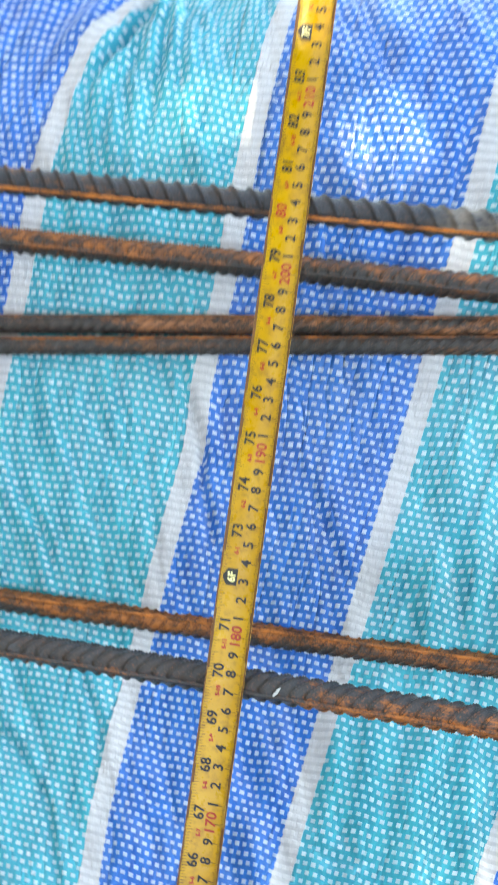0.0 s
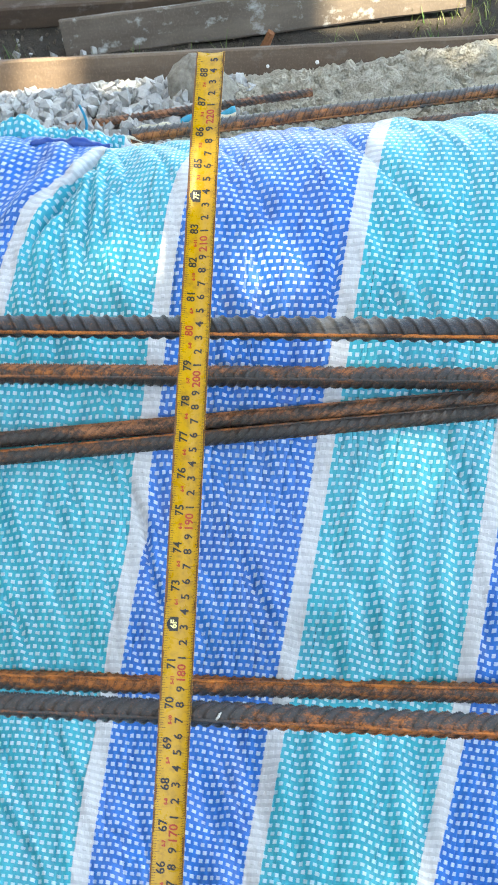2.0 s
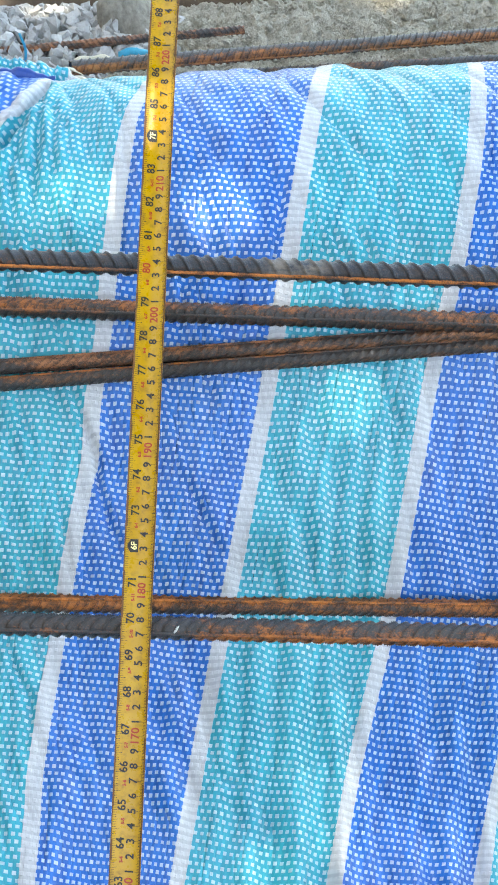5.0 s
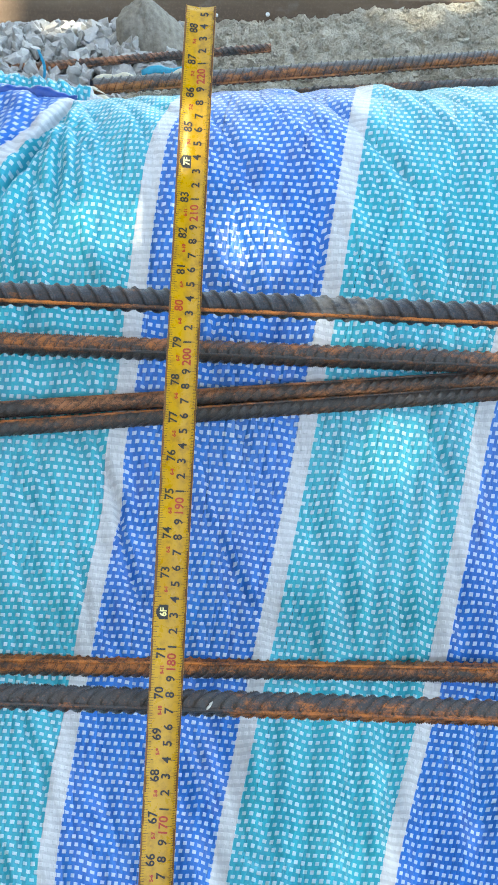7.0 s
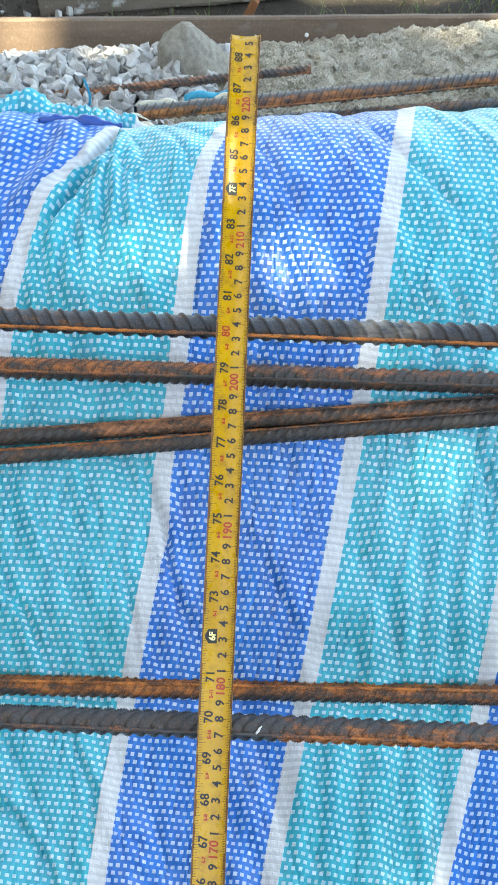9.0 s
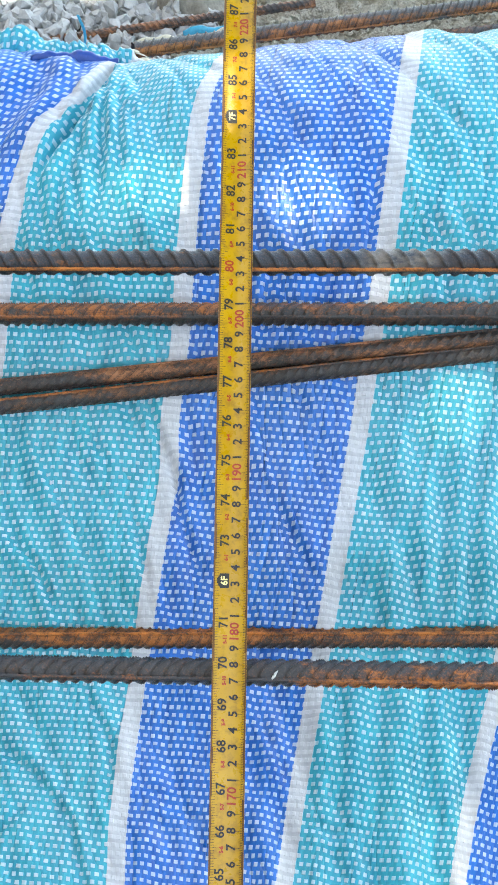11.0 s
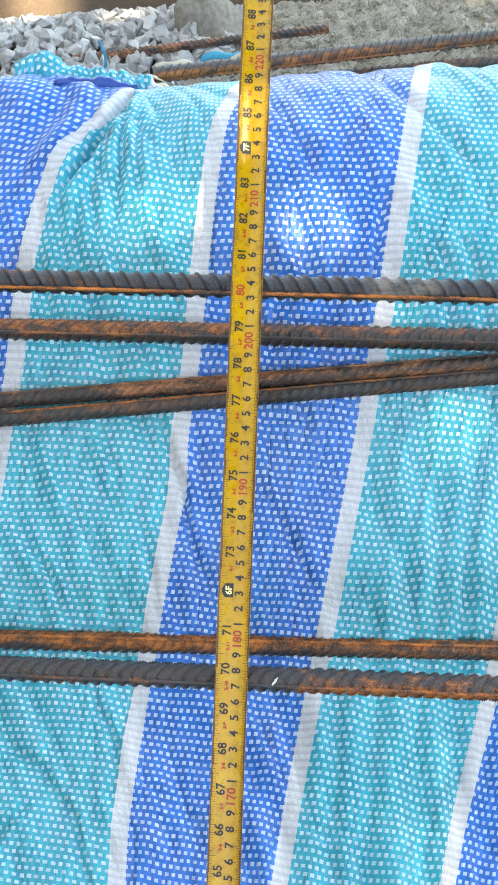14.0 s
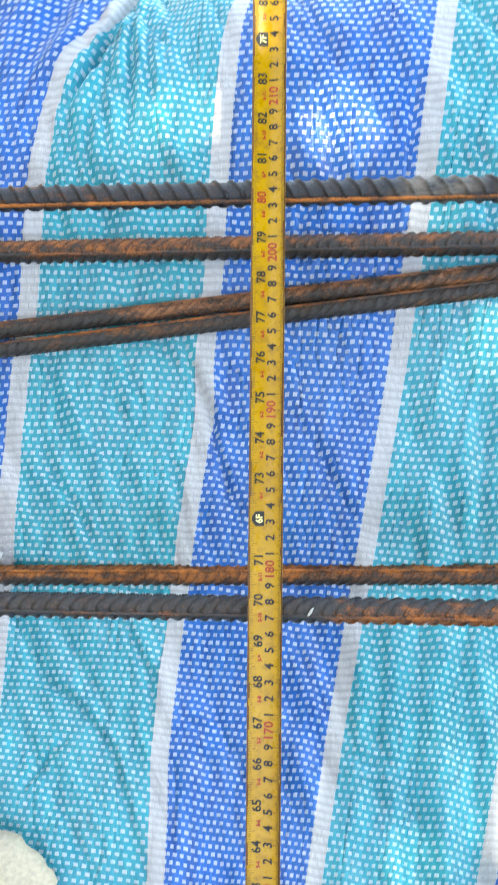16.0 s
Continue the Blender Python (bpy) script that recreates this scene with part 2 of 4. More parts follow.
def soil_material(name, a, b, scale=30.0):
    k = Mat(name, 0.95)
    c = k.coords()
    n = k.noise(c, scale, 8.0, 0.7)
    g = k.noise(c, 400.0, 3.0, 0.6)
    col = k.mix(k.ramp(n, 0.35, 0.65), a, b)
    col = k.mix(k.ramp(g, 0.35, 0.75, 0.0, 0.5), col, tuple(min(1, 1.5 * v) for v in b))
    k.colour(col)
    m = k.noise(c, 130.0, 5.0, 0.7)
    k.bump(k.math("ADD", k.math("ADD", n, g), m), 0.9, 0.007)
    return k.m


M_TARP = tarp_material()
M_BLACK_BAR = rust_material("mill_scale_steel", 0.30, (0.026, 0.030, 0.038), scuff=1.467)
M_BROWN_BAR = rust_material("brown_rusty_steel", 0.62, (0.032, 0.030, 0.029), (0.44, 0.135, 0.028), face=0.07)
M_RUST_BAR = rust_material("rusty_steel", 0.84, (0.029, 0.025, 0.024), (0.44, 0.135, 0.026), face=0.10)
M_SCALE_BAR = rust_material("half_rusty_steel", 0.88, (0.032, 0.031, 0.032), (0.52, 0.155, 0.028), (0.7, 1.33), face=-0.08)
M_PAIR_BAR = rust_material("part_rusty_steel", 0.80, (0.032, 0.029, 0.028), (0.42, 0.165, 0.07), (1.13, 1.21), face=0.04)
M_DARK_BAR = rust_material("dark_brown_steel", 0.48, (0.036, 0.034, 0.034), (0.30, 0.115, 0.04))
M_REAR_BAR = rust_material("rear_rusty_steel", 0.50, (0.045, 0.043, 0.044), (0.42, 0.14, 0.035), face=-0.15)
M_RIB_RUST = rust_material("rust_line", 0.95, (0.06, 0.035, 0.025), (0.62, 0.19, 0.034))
M_GREY_WOOD = wood_material("weathered_formwork_wood", (0.080, 0.060, 0.047), (0.175, 0.138, 0.108), (0.46, 0.46, 0.45), 0.85)
M_FRONT_WOOD = wood_material("smooth_grey_brown_wood", (0.105, 0.070, 0.048), (0.20, 0.140, 0.098), spotty=0.2)
M_BROWN_WOOD = wood_material("brown_timber", (0.050, 0.031, 0.021), (0.098, 0.063, 0.042), spotty=0.2)
M_GRAVEL = stone_material("grey_crushed_stone", (0.33, 0.322, 0.31), (0.58, 0.57, 0.55))
M_LUMP = stone_material("concrete_lump", (0.17, 0.15, 0.122), (0.35, 0.315, 0.262), 150.0)
M_SAND = soil_material("pale_sand", (0.31, 0.275, 0.215), (0.52, 0.47, 0.38))
M_EARTH = soil_material("earth_crumbs", (0.06, 0.048, 0.036), (0.15, 0.125, 0.10))
M_SOIL = soil_material("dark_soil", (0.016, 0.012, 0.009), (0.05, 0.040, 0.030))


# ---------------------------------------------------------------- ground and tarp surfaces
def bank(y, ditch=0.07):
    """Height of the ground along the depth of the place."""
    back = 0.585 - 0.36 * (min(max(y, 0.5), 1.28) - 0.87)
    t = min(max((y + 0.55) / 0.95, 0.0), 1.0)
    front = -0.25 + t * t * (3 - 2 * t) * 0.75
    return min(back, front) - (ditch if y < 0.83 else max(0.0, ditch * (0.87 - y) / 0.04))


def drape(x, y):
    """Height of the tarp over the bank."""
    xc = np.clip(x, -0.28, 0.34)
    yc = np.clip(y, 0.07, 0.66)
    h = yc - 0.4
    z = 0.5844 + 0.8549 * h - 1.1576 * h**2 - 3.0314 * h**3 + 0.4049 * h**4 + xc * (0.1728 + 0.0932 * h - 2.4908 * h**2) - 0.1375 * xc**2
    z = z + np.minimum(y - 0.07, 0) * 0.58 - np.maximum(y - 0.66, 0) * 0.9
    left = np.clip((-0.02 - x) / 0.12, 0, 1)
    return z + (x - xc) * 0.05 + 0.030 * left * left * (3 - 2 * left) * np.exp(-((y - 0.69) / 0.075) ** 2)


STRIPES = [  # (y, x) along each white stripe
    [(-0.4, -0.58), (0.05, -0.43), (0.35, -0.34), (0.5, -0.31), (0.6, -0.265), (0.65, -0.205), (0.7, -0.17), (0.9, -0.08)],
    [(-0.4, -0.44), (0.05, -0.285), (0.2, -0.236), (0.35, -0.189), (0.43, -0.157), (0.5, -0.140), (0.55, -0.122), (0.58, -0.102), (0.6, -0.075), (0.68, -0.02), (0.9, 0.05)],
    [(-0.4, -0.27), (0.06, -0.122), (0.14, -0.110), (0.2, -0.092), (0.29, -0.058), (0.325, -0.044), (0.342, -0.036), (0.362, -0.035), (0.41, -0.018), (0.5, 0.002), (0.57, 0.019), (0.61, 0.034), (0.9, 0.15)],
    [(-0.4, -0.15), (0.05, -0.002), (0.15, 0.032), (0.25, 0.071), (0.35, 0.110), (0.44, 0.141), (0.54, 0.173), (0.626, 0.201), (0.9, 0.29)],
    [(-0.4, -0.02), (0.036, 0.135), (0.12, 0.165), (0.2, 0.200), (0.25, 0.217), (0.35, 0.250), (0.42, 0.280), (0.49, 0.304), (0.63, 0.345), (0.9, 0.43)],
]


def build_tarp():
    ys = np.arange(-0.50, 0.86, 0.0028)
    knots = []
    for st in STRIPES:
        a = np.array(st)
        v = np.interp(ys, a[:, 0], a[:, 1])
        pad = np.pad(v, 4, mode="edge")
        pad[:4] = v[0] + (np.arange(4) - 4) * (v[1] - v[0])
        pad[-4:] = v[-1] + (np.arange(4) + 1) * (v[-1] - v[-2])
        knots.append(np.convolve(pad, np.ones(9) / 9, "valid"))
    knots = np.array(knots)
    knots = np.vstack([knots[0] - 2 * BAND, knots[0] - BAND, knots, knots[4] + BAND * 0.98, knots[4] + 2 * BAND * 0.98, knots[4] + 3 * BAND])
    ku = np.arange(len(knots)) - 2.0
    us = np.arange(-2, 6.999, 0.020)
    X = np.array([np.interp(us, ku, knots[:, j]) for j in range(len(ys))])
    Y = np.repeat(ys[:, None], len(us), 1)
    Z = drape(X, Y)
    ker = np.ones(13) / 13
    Zp = np.pad(Z, ((6, 6), (0, 0)), mode="reflect", reflect_type="odd")
    Z = sum(Zp[j:j + len(ys)] * ker[j] for j in range(13))
    U = np.repeat(us[None], len(ys), 0)
    arc = np.concatenate([[0], np.cumsum(np.hypot(np.diff(ys), np.diff(Z[:, len(us) // 2])))])
    V = 0.965 * np.repeat(arc[:, None], len(us), 1) + 0.26 * X              # rows run square to the stripes
    # wrinkles
    W = np.zeros_like(Z)
    for j in range(len(ys)):
        for i in range(len(us)):
            x, y = X[j, i], Y[j, i]
            a = noise.noise((x * 14 + y * 5, y * 4.5, 0.3)) * 0.0045
            a += noise.noise((x * 36 + y * 13, y * 9, 7.3)) * (0.0030 if y > 0.3 else 0.0030 + 0.0016 * min(1.0, (0.3 - y) * 8))
            b = noise.noise((x * 34 + y * 13, y * 8, 4.1))
            c = noise.noise((x * 75 + y * 20, y * 22, 9.7))
            d = noise.noise((x * 120 + y * 45, y * 60 - x * 20, 2.9))
            W[j, i] = a - 0.0034 * (1 - abs(b)) ** 7 + 0.0019 * c + 0.0007 * d
    # slack pleats that hang down below the bars: (x at y = 0.15, lean, height, half width, y of the top)
    for x0, lean, high, wide, top in ((0.048, 0.22, 0.0035, 0.008, 0.24), (0.076, 0.18, 0.0045, 0.009, 0.25), (0.114, 0.06, 0.0075, 0.012, 0.24), (0.151, 0.05, 0.0070, 0.011, 0.25), (0.178, 0.08, 0.0045, 0.008, 0.24),
                                      (0.118, 0.11, 0.0040, 0.007, 0.37), (0.131, 0.15, 0.0045, 0.008, 0.35), (0.158, 0.10, 0.0050, 0.008, 0.36), (0.176, 0.15, 0.0045, 0.007, 0.35), (0.104, 0.10, 0.0035, 0.007, 0.33),
                                      (0.225, 0.12, 0.0045, 0.010, 0.22), (0.262, 0.12, 0.0055, 0.011, 0.22), (0.300, 0.10, 0.0050, 0.011, 0.22), (0.012, 0.25, 0.0035, 0.008, 0.22), (-0.030, 0.25, 0.0040, 0.009, 0.22), (-0.085, 0.28, 0.0030, 0.008, 0.22)):
        sway = x0 + lean * (Y - 0.15) + 0.0030 * np.sin(Y * 21 + x0 * 90) + 0.0015 * np.sin(Y * 47 + x0 * 310)
        fade = np.clip((top - Y) / 0.06, 0, 1) * (np.clip((Y - 0.20) / 0.05, 0, 1) if top > 0.3 else 1.0)
        d = (X - sway) / wide
        W += 1.7 * high * fade * (np.exp(-d * d) - 0.45 * np.exp(-((d - 1.9) / 0.9) ** 2)) * (0.75 + 0.25 * np.sin(Y * 33 + x0 * 170))

    def fold(points, deep, wide=0.0030):
        """A crease pressed in along a line of (x, y) places, with raised shoulders."""
        best, along, total = np.full_like(X, 9.0), np.zeros_like(X), 0.0
        lens = [math.dist(a, b) for a, b in zip(points, points[1:])]
        for (a, b), n in zip(zip(points, points[1:]), lens):
            dx, dy = (b[0] - a[0]) / n, (b[1] - a[1]) / n
            t = np.clip((X - a[0]) * dx + (Y - a[1]) * dy, 0, n)
            off = np.hypot(X - a[0] - t * dx, Y - a[1] - t * dy)
            along = np.where(off < best, (total + t) / sum(lens), along)
            best = np.minimum(best, off)
            total += n
        taper = np.sin(np.pi * np.clip(along, 0.04, 0.96)) ** 0.5
        return -deep * taper * (np.exp(-(best / wide) ** 2) - 0.5 * np.exp(-(best / (3 * wide)) ** 2))

    # the cloth is gathered at the torn corner, and pleats fan out from there
    corner = (-0.049, 0.632)
    W += fold([corner, (-0.070, 0.593), (-0.086, 0.571), (-0.110, 0.545)], 0.016, 0.0060)
    W += fold([(-0.085, 0.640), (-0.100, 0.600), (-0.135, 0.560)], -0.012, 0.0110)
    for points, deep in (([corner, (-0.085, 0.539), (-0.083, 0.480)], 0.0065), ([corner, (-0.114, 0.535), (-0.107, 0.470)], 0.0055), ([corner, (-0.068, 0.506), (-0.073, 0.470)], 0.0060),
                         ([(-0.041, 0.630), (-0.047, 0.540), (-0.052, 0.505)], 0.0050), ([(-0.034, 0.628), (-0.015, 0.532)], 0.0035), ([(-0.085, 0.560), (-0.101, 0.500), (-0.094, 0.455)], 0.0055),
                         ([(-0.056, 0.600), (-0.060, 0.540)], 0.0045), ([(-0.036, 0.600), (-0.033, 0.530)], 0.0030), ([(-0.130, 0.530), (-0.126, 0.450)], 0.0045)):
        W += fold(points, deep, 0.0034)
    # single sharp creases
    for points, deep in (([(-0.052, 0.392), (-0.041, 0.357), (-0.033, 0.338), (-0.034, 0.322), (-0.024, 0.278)], 0.0095), ([(-0.059, 0.428), (-0.046, 0.400)], 0.0065),
                         ([(-0.094, 0.457), (-0.071, 0.474)], 0.0040), ([(-0.135, 0.374), (-0.129, 0.351), (-0.102, 0.290)], 0.0060), ([(-0.169, 0.332), (-0.148, 0.306), (-0.134, 0.268)], 0.0065),
                         ([(-0.097, 0.386), (-0.083, 0.342)], 0.0045), ([(0.027, 0.331), (0.044, 0.302), (0.063, 0.266)], 0.0055), ([(0.070, 0.336), (0.081, 0.300)], 0.0045),
                         ([(0.205, 0.356), (0.222, 0.322)], 0.0060), ([(0.195, 0.455), (0.219, 0.404)], 0.0055), ([(0.171, 0.458), (0.187, 0.427)], 0.0050), ([(0.240, 0.526), (0.229, 0.430)], 0.0035),
                         ([(0.030, 0.134), (0.055, 0.121), (0.080, 0.121)], 0.0060), ([(-0.217, 0.218), (-0.171, 0.188), (-0.145, 0.151), (-0.138, 0.090)], 0.0070),
                         ([(-0.225, 0.132), (-0.177, 0.168)], 0.0060), ([(-0.094, 0.176), (-0.073, 0.154), (-0.046, 0.140)], 0.0055), ([(-0.123, 0.230), (-0.106, 0.191), (-0.117, 0.157)], 0.0060),
                         ([(0.006, 0.203), (0.030, 0.148)], 0.0050), ([(0.036, 0.368), (0.076, 0.364)], 0.0035), ([(-0.012, 0.300), (0.014, 0.256)], 0.0050), ([(-0.070, 0.330), (-0.062, 0.262)], 0.0045),
                         ([(0.010, 0.560), (0.020, 0.500)], 0.0030), ([(0.145, 0.500), (0.125, 0.430)], 0.0035), ([(0.065, 0.470), (0.040, 0.400)], 0.0035), ([(0.150, 0.600), (0.135, 0.545)], 0.0030)):
        W += fold(points, deep)
    Z = Z + W
    ob = grid_mesh("tarpaulin", np.stack([X, Y, Z], -1), np.stack([U * BAND, V], -1), M_TARP)
    sol = ob.modifiers.new("thickness", "SOLIDIFY")
    sol.thickness, sol.offset = 0.0006, -1
    return tagged(ob, "blue and cyan striped woven plastic tarpaulin draped over a bank", "tarpaulin")


tarp = build_tarp()


def build_ground():
    ys = np.concatenate([-np.geomspace(0.6, 300, 30)[::-1], np.arange(-0.55, 3.0, 0.03), np.geomspace(3.1, 300, 30)])
    xs = np.concatenate([-np.geomspace(1.6, 300, 24)[::-1], np.arange(-1.5, 1.8, 0.03), np.geomspace(1.9, 300, 24)])
    P = np.zeros((len(ys), len(xs), 3))
    for j, y in enumerate(ys):
        for i, x in enumerate(xs):
            d = 0.008 * noise.noise((x * 6, y * 6, 2)) if abs(x) < 4 and abs(y) < 4 else 0
            z = bank(y)
            if y < 0.84:
                z = min(z, float(drape(np.array(x), np.array(y))) - 0.02) if abs(x) < 1.2 else z - 0.02
            P[j, i] = (x, y, z + d)
    return tagged(grid_mesh("ground", P, None, M_SOIL), "dark bare soil of a building site", "ground", kind="structure")


build_ground()


# ---------------------------------------------------------------- bars
def build_bar(p, q, r, material, label, rib=0.0105, twist=1.0, turn=0.0, x0=-1.3, x1=1.6, line=None):
    """A ribbed reinforcing bar through p and q, from x0 to x1, with slanting cross ribs and two lengthwise ribs (at the angle turn, and opposite)."""
    p, q = Vector(p), Vector(q)
    d = (q - p).normalized()
    start = p + d * ((x0 - p.x) / d.x)
    length = (x1 - x0) / d.x
    lo, hi = max(0.0, (-0.42 - x0) / d.x), min(length, (0.62 - x0) / d.x)
    s = np.concatenate([np.arange(0, lo, 0.004), np.arange(lo, hi, 0.0009), np.arange(hi, length, 0.004)])
    th = np.linspace(0, 2 * np.pi, 33)
    S, T = np.meshgrid(s, th, indexing="ij")
    side = np.abs(np.sin(T - turn))                                  # 0 at the lengthwise ribs
    half = np.where(np.sin(T - turn) > 0, 0.0, 0.5)
    phase = (S / rib + half + twist * np.cos(T - turn) * np.where(np.sin(T - turn) > 0, 0.6, -0.6)) % 1.0
    cross = np.exp(-((phase - 0.5) / 0.105) ** 2) * np.clip(side * 2.2, 0, 1)
    R = r * (0.878 + 0.225 * cross)
    P = np.stack([S, R * np.cos(T), R * np.sin(T)], -1)
    ob = grid_mesh("steel_rebar", P[:, ::-1], np.stack([cross, side], -1)[:, ::-1], material)
    ob.matrix_world = Matrix.Translation(start) @ d.to_track_quat("X", "Z").to_matrix().to_4x4()
    for a in (turn, turn + math.pi):
        wave = 1 + 0.10 * np.sin(s / 0.013) + 0.06 * np.sin(s / 0.0041)
        across = np.array([(-0.17, 0.86), (-0.12, 1.05), (0.0, 1.08), (0.12, 1.05), (0.17, 0.86)])
        Q = np.array([[(x, r * h * math.cos(a + w * v), r * h * math.sin(a + w * v)) for w, h in across] for x, v in zip(s, wave)])
        grid_mesh("lengthwise_rib", Q[:, ::-1], np.zeros((len(s), 5, 2)), line or material, ob)
    return tagged(ob, label, "rebar", "reinforcing bars")


def through_point(p, d):
    return p, (p[0] + d[0], p[1] + d[1], p[2] + d[2])


D2R = math.pi / 180
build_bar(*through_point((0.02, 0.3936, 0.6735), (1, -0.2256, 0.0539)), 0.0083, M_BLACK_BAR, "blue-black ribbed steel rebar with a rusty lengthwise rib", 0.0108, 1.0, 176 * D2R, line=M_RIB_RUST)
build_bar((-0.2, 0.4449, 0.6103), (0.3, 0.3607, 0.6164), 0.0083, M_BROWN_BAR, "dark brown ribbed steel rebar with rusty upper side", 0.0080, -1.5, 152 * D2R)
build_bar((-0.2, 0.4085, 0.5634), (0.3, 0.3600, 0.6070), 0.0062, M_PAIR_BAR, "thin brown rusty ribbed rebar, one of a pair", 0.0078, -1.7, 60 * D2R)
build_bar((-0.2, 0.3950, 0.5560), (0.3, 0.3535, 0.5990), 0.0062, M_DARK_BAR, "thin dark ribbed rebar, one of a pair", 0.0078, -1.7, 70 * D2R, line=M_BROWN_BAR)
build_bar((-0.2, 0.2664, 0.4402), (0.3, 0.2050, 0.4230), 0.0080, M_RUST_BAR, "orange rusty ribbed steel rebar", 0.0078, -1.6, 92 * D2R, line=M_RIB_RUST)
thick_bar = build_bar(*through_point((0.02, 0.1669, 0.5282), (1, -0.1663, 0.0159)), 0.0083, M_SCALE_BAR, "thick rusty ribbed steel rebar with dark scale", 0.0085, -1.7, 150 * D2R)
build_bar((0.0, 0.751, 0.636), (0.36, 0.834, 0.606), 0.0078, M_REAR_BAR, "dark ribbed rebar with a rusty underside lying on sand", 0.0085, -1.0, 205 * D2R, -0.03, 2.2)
# added bar: stands in for the rear bar's shadow along the tarp's crest
build_bar((0.096, 0.790, 0.596), (0.278, 0.792, 0.598), 0.0070, M_DARK_BAR, "dark ribbed bar standing in for a shadow behind the tarp", 0.0085, -1.0, 205 * D2R, 0.05, 1.6)

# ---------------------------------------------------------------- tape measure
TAPE_D = Vector((0.1362, 0.8305, 0.5400)).normalized()
TAPE_S = TAPE_D.cross(Vector((0, 0, 1))).normalized()          # to the right
TAPE_N = TAPE_S.cross(TAPE_D).normalized()                      # up from the face
TAPE_0 = Vector((0.0025, 0.232, 0.5812)) - TAPE_D * 1.8543 - TAPE_S * 0.0032
TAPE_W = 0.0107


def on_tape(s, w, lift=0.0):
    """A place on the blade: s metres along, w metres to the right of its middle."""
    sag = 0.0022 * (w / TAPE_W) ** 2 - 0.9 * max(0.0, s - 2.16) ** 2
    return TAPE_0 + TAPE_D * s + TAPE_S * w + TAPE_N * (sag + lift)


def yellow():
    k = Mat("yellow_lacquered_steel", 0.28)
    c = k.coords()
    n = k.noise(c, 120.0, 5.0, 0.7)
    b = k.noise(c, 18.0, 4.0, 0.6)
    col = k.mix(k.ramp(b, 0.3, 0.7), (0.50, 0.255, 0.003), (0.62, 0.340, 0.006))
    col = k.mix(k.ramp(n, 0.52, 0.72, 0.0, 0.7), col, (0.22, 0.095, 0.012))
    k.colour(col)
    k.rough(k.ramp(n, 0.3, 0.8, 0.22, 0.45))
    return k.m


def plain(name, c, rough=0.5):
    k = Mat(name, rough)
    n = k.noise(k.coords(), 300.0, 3.0)
    return k.colour(k.mix(k.ramp(n, 0.3, 0.7), c, tuple(min(1, v * 1.35 + 0.004) for v in c)))


M_YELLOW, M_INK, M_RED, M_WORN = yellow(), plain("black_ink", (0.012, 0.011, 0.01)), plain("red_ink", (0.36, 0.03, 0.008)), plain("worn_rusty_edge", (0.13, 0.050, 0.010), 0.7)


def build_tape():
    ss = np.append(np.arange(1.22, 2.256, 0.004), 2.2565)
    ws = np.linspace(-TAPE_W, TAPE_W, 15)
    P = np.array([[on_tape(s, w) for w in ws] for s in ss])
    blade = grid_mesh("tape_measure", P, None, M_YELLOW)
    sol = blade.modifiers.new("thickness", "SOLIDIFY")
    sol.thickness, sol.offset = 0.0003, -1
    return tagged(blade, "yellow steel tape measure blade laid across the bars", "tape measure")


tape = build_tape()


def strip(quads, name, material, parent):
    """One mesh of quads given in blade coordinates: (s0, s1, w0, w1)."""
    verts, faces = [], []
    for s0, s1, w0, w1 in quads:
        n = len(verts)
        verts += [on_tape(s0, w0, 0.00022), on_tape(s0, w1, 0.00022), on_tape(s1, w1, 0.00022), on_tape(s1, w0, 0.00022)]
        faces.append((n, n + 1, n + 2, n + 3))
    me = bpy.data.meshes.new(name)
    me.from_pydata(verts, [], faces)
    me.materials.append(material)
    ob = new(name, me)
    ob.parent = parent
    return ob


def numeral(text, s, w, size, material, name="numeral", lift=0.0003):
    """Print on the blade that reads along its length."""
    cu = bpy.data.curves.new("print", "FONT")
    cu.body, cu.align_x, cu.align_y, cu.size, cu.resolution_u = text, "CENTER", "CENTER", size, 3
    cu.offset = 0.00018
    tmp = new("print", cu)
    me = bpy.data.meshes.new_from_object(tmp.evaluated_get(bpy.context.evaluated_depsgraph_get()))
    bpy.data.objects.remove(tmp)
    bpy.data.curves.remove(cu)
    for v in me.vertices:
        v.co = on_tape(s + v.co.x, w - v.co.y, lift)
    me.materials.clear()
    me.materials.append(material)
    ob = new(name, me)
    ob.parent = tape
    return ob


M_PALE_INK = plain("pale_print", (0.75, 0.66, 0.30))


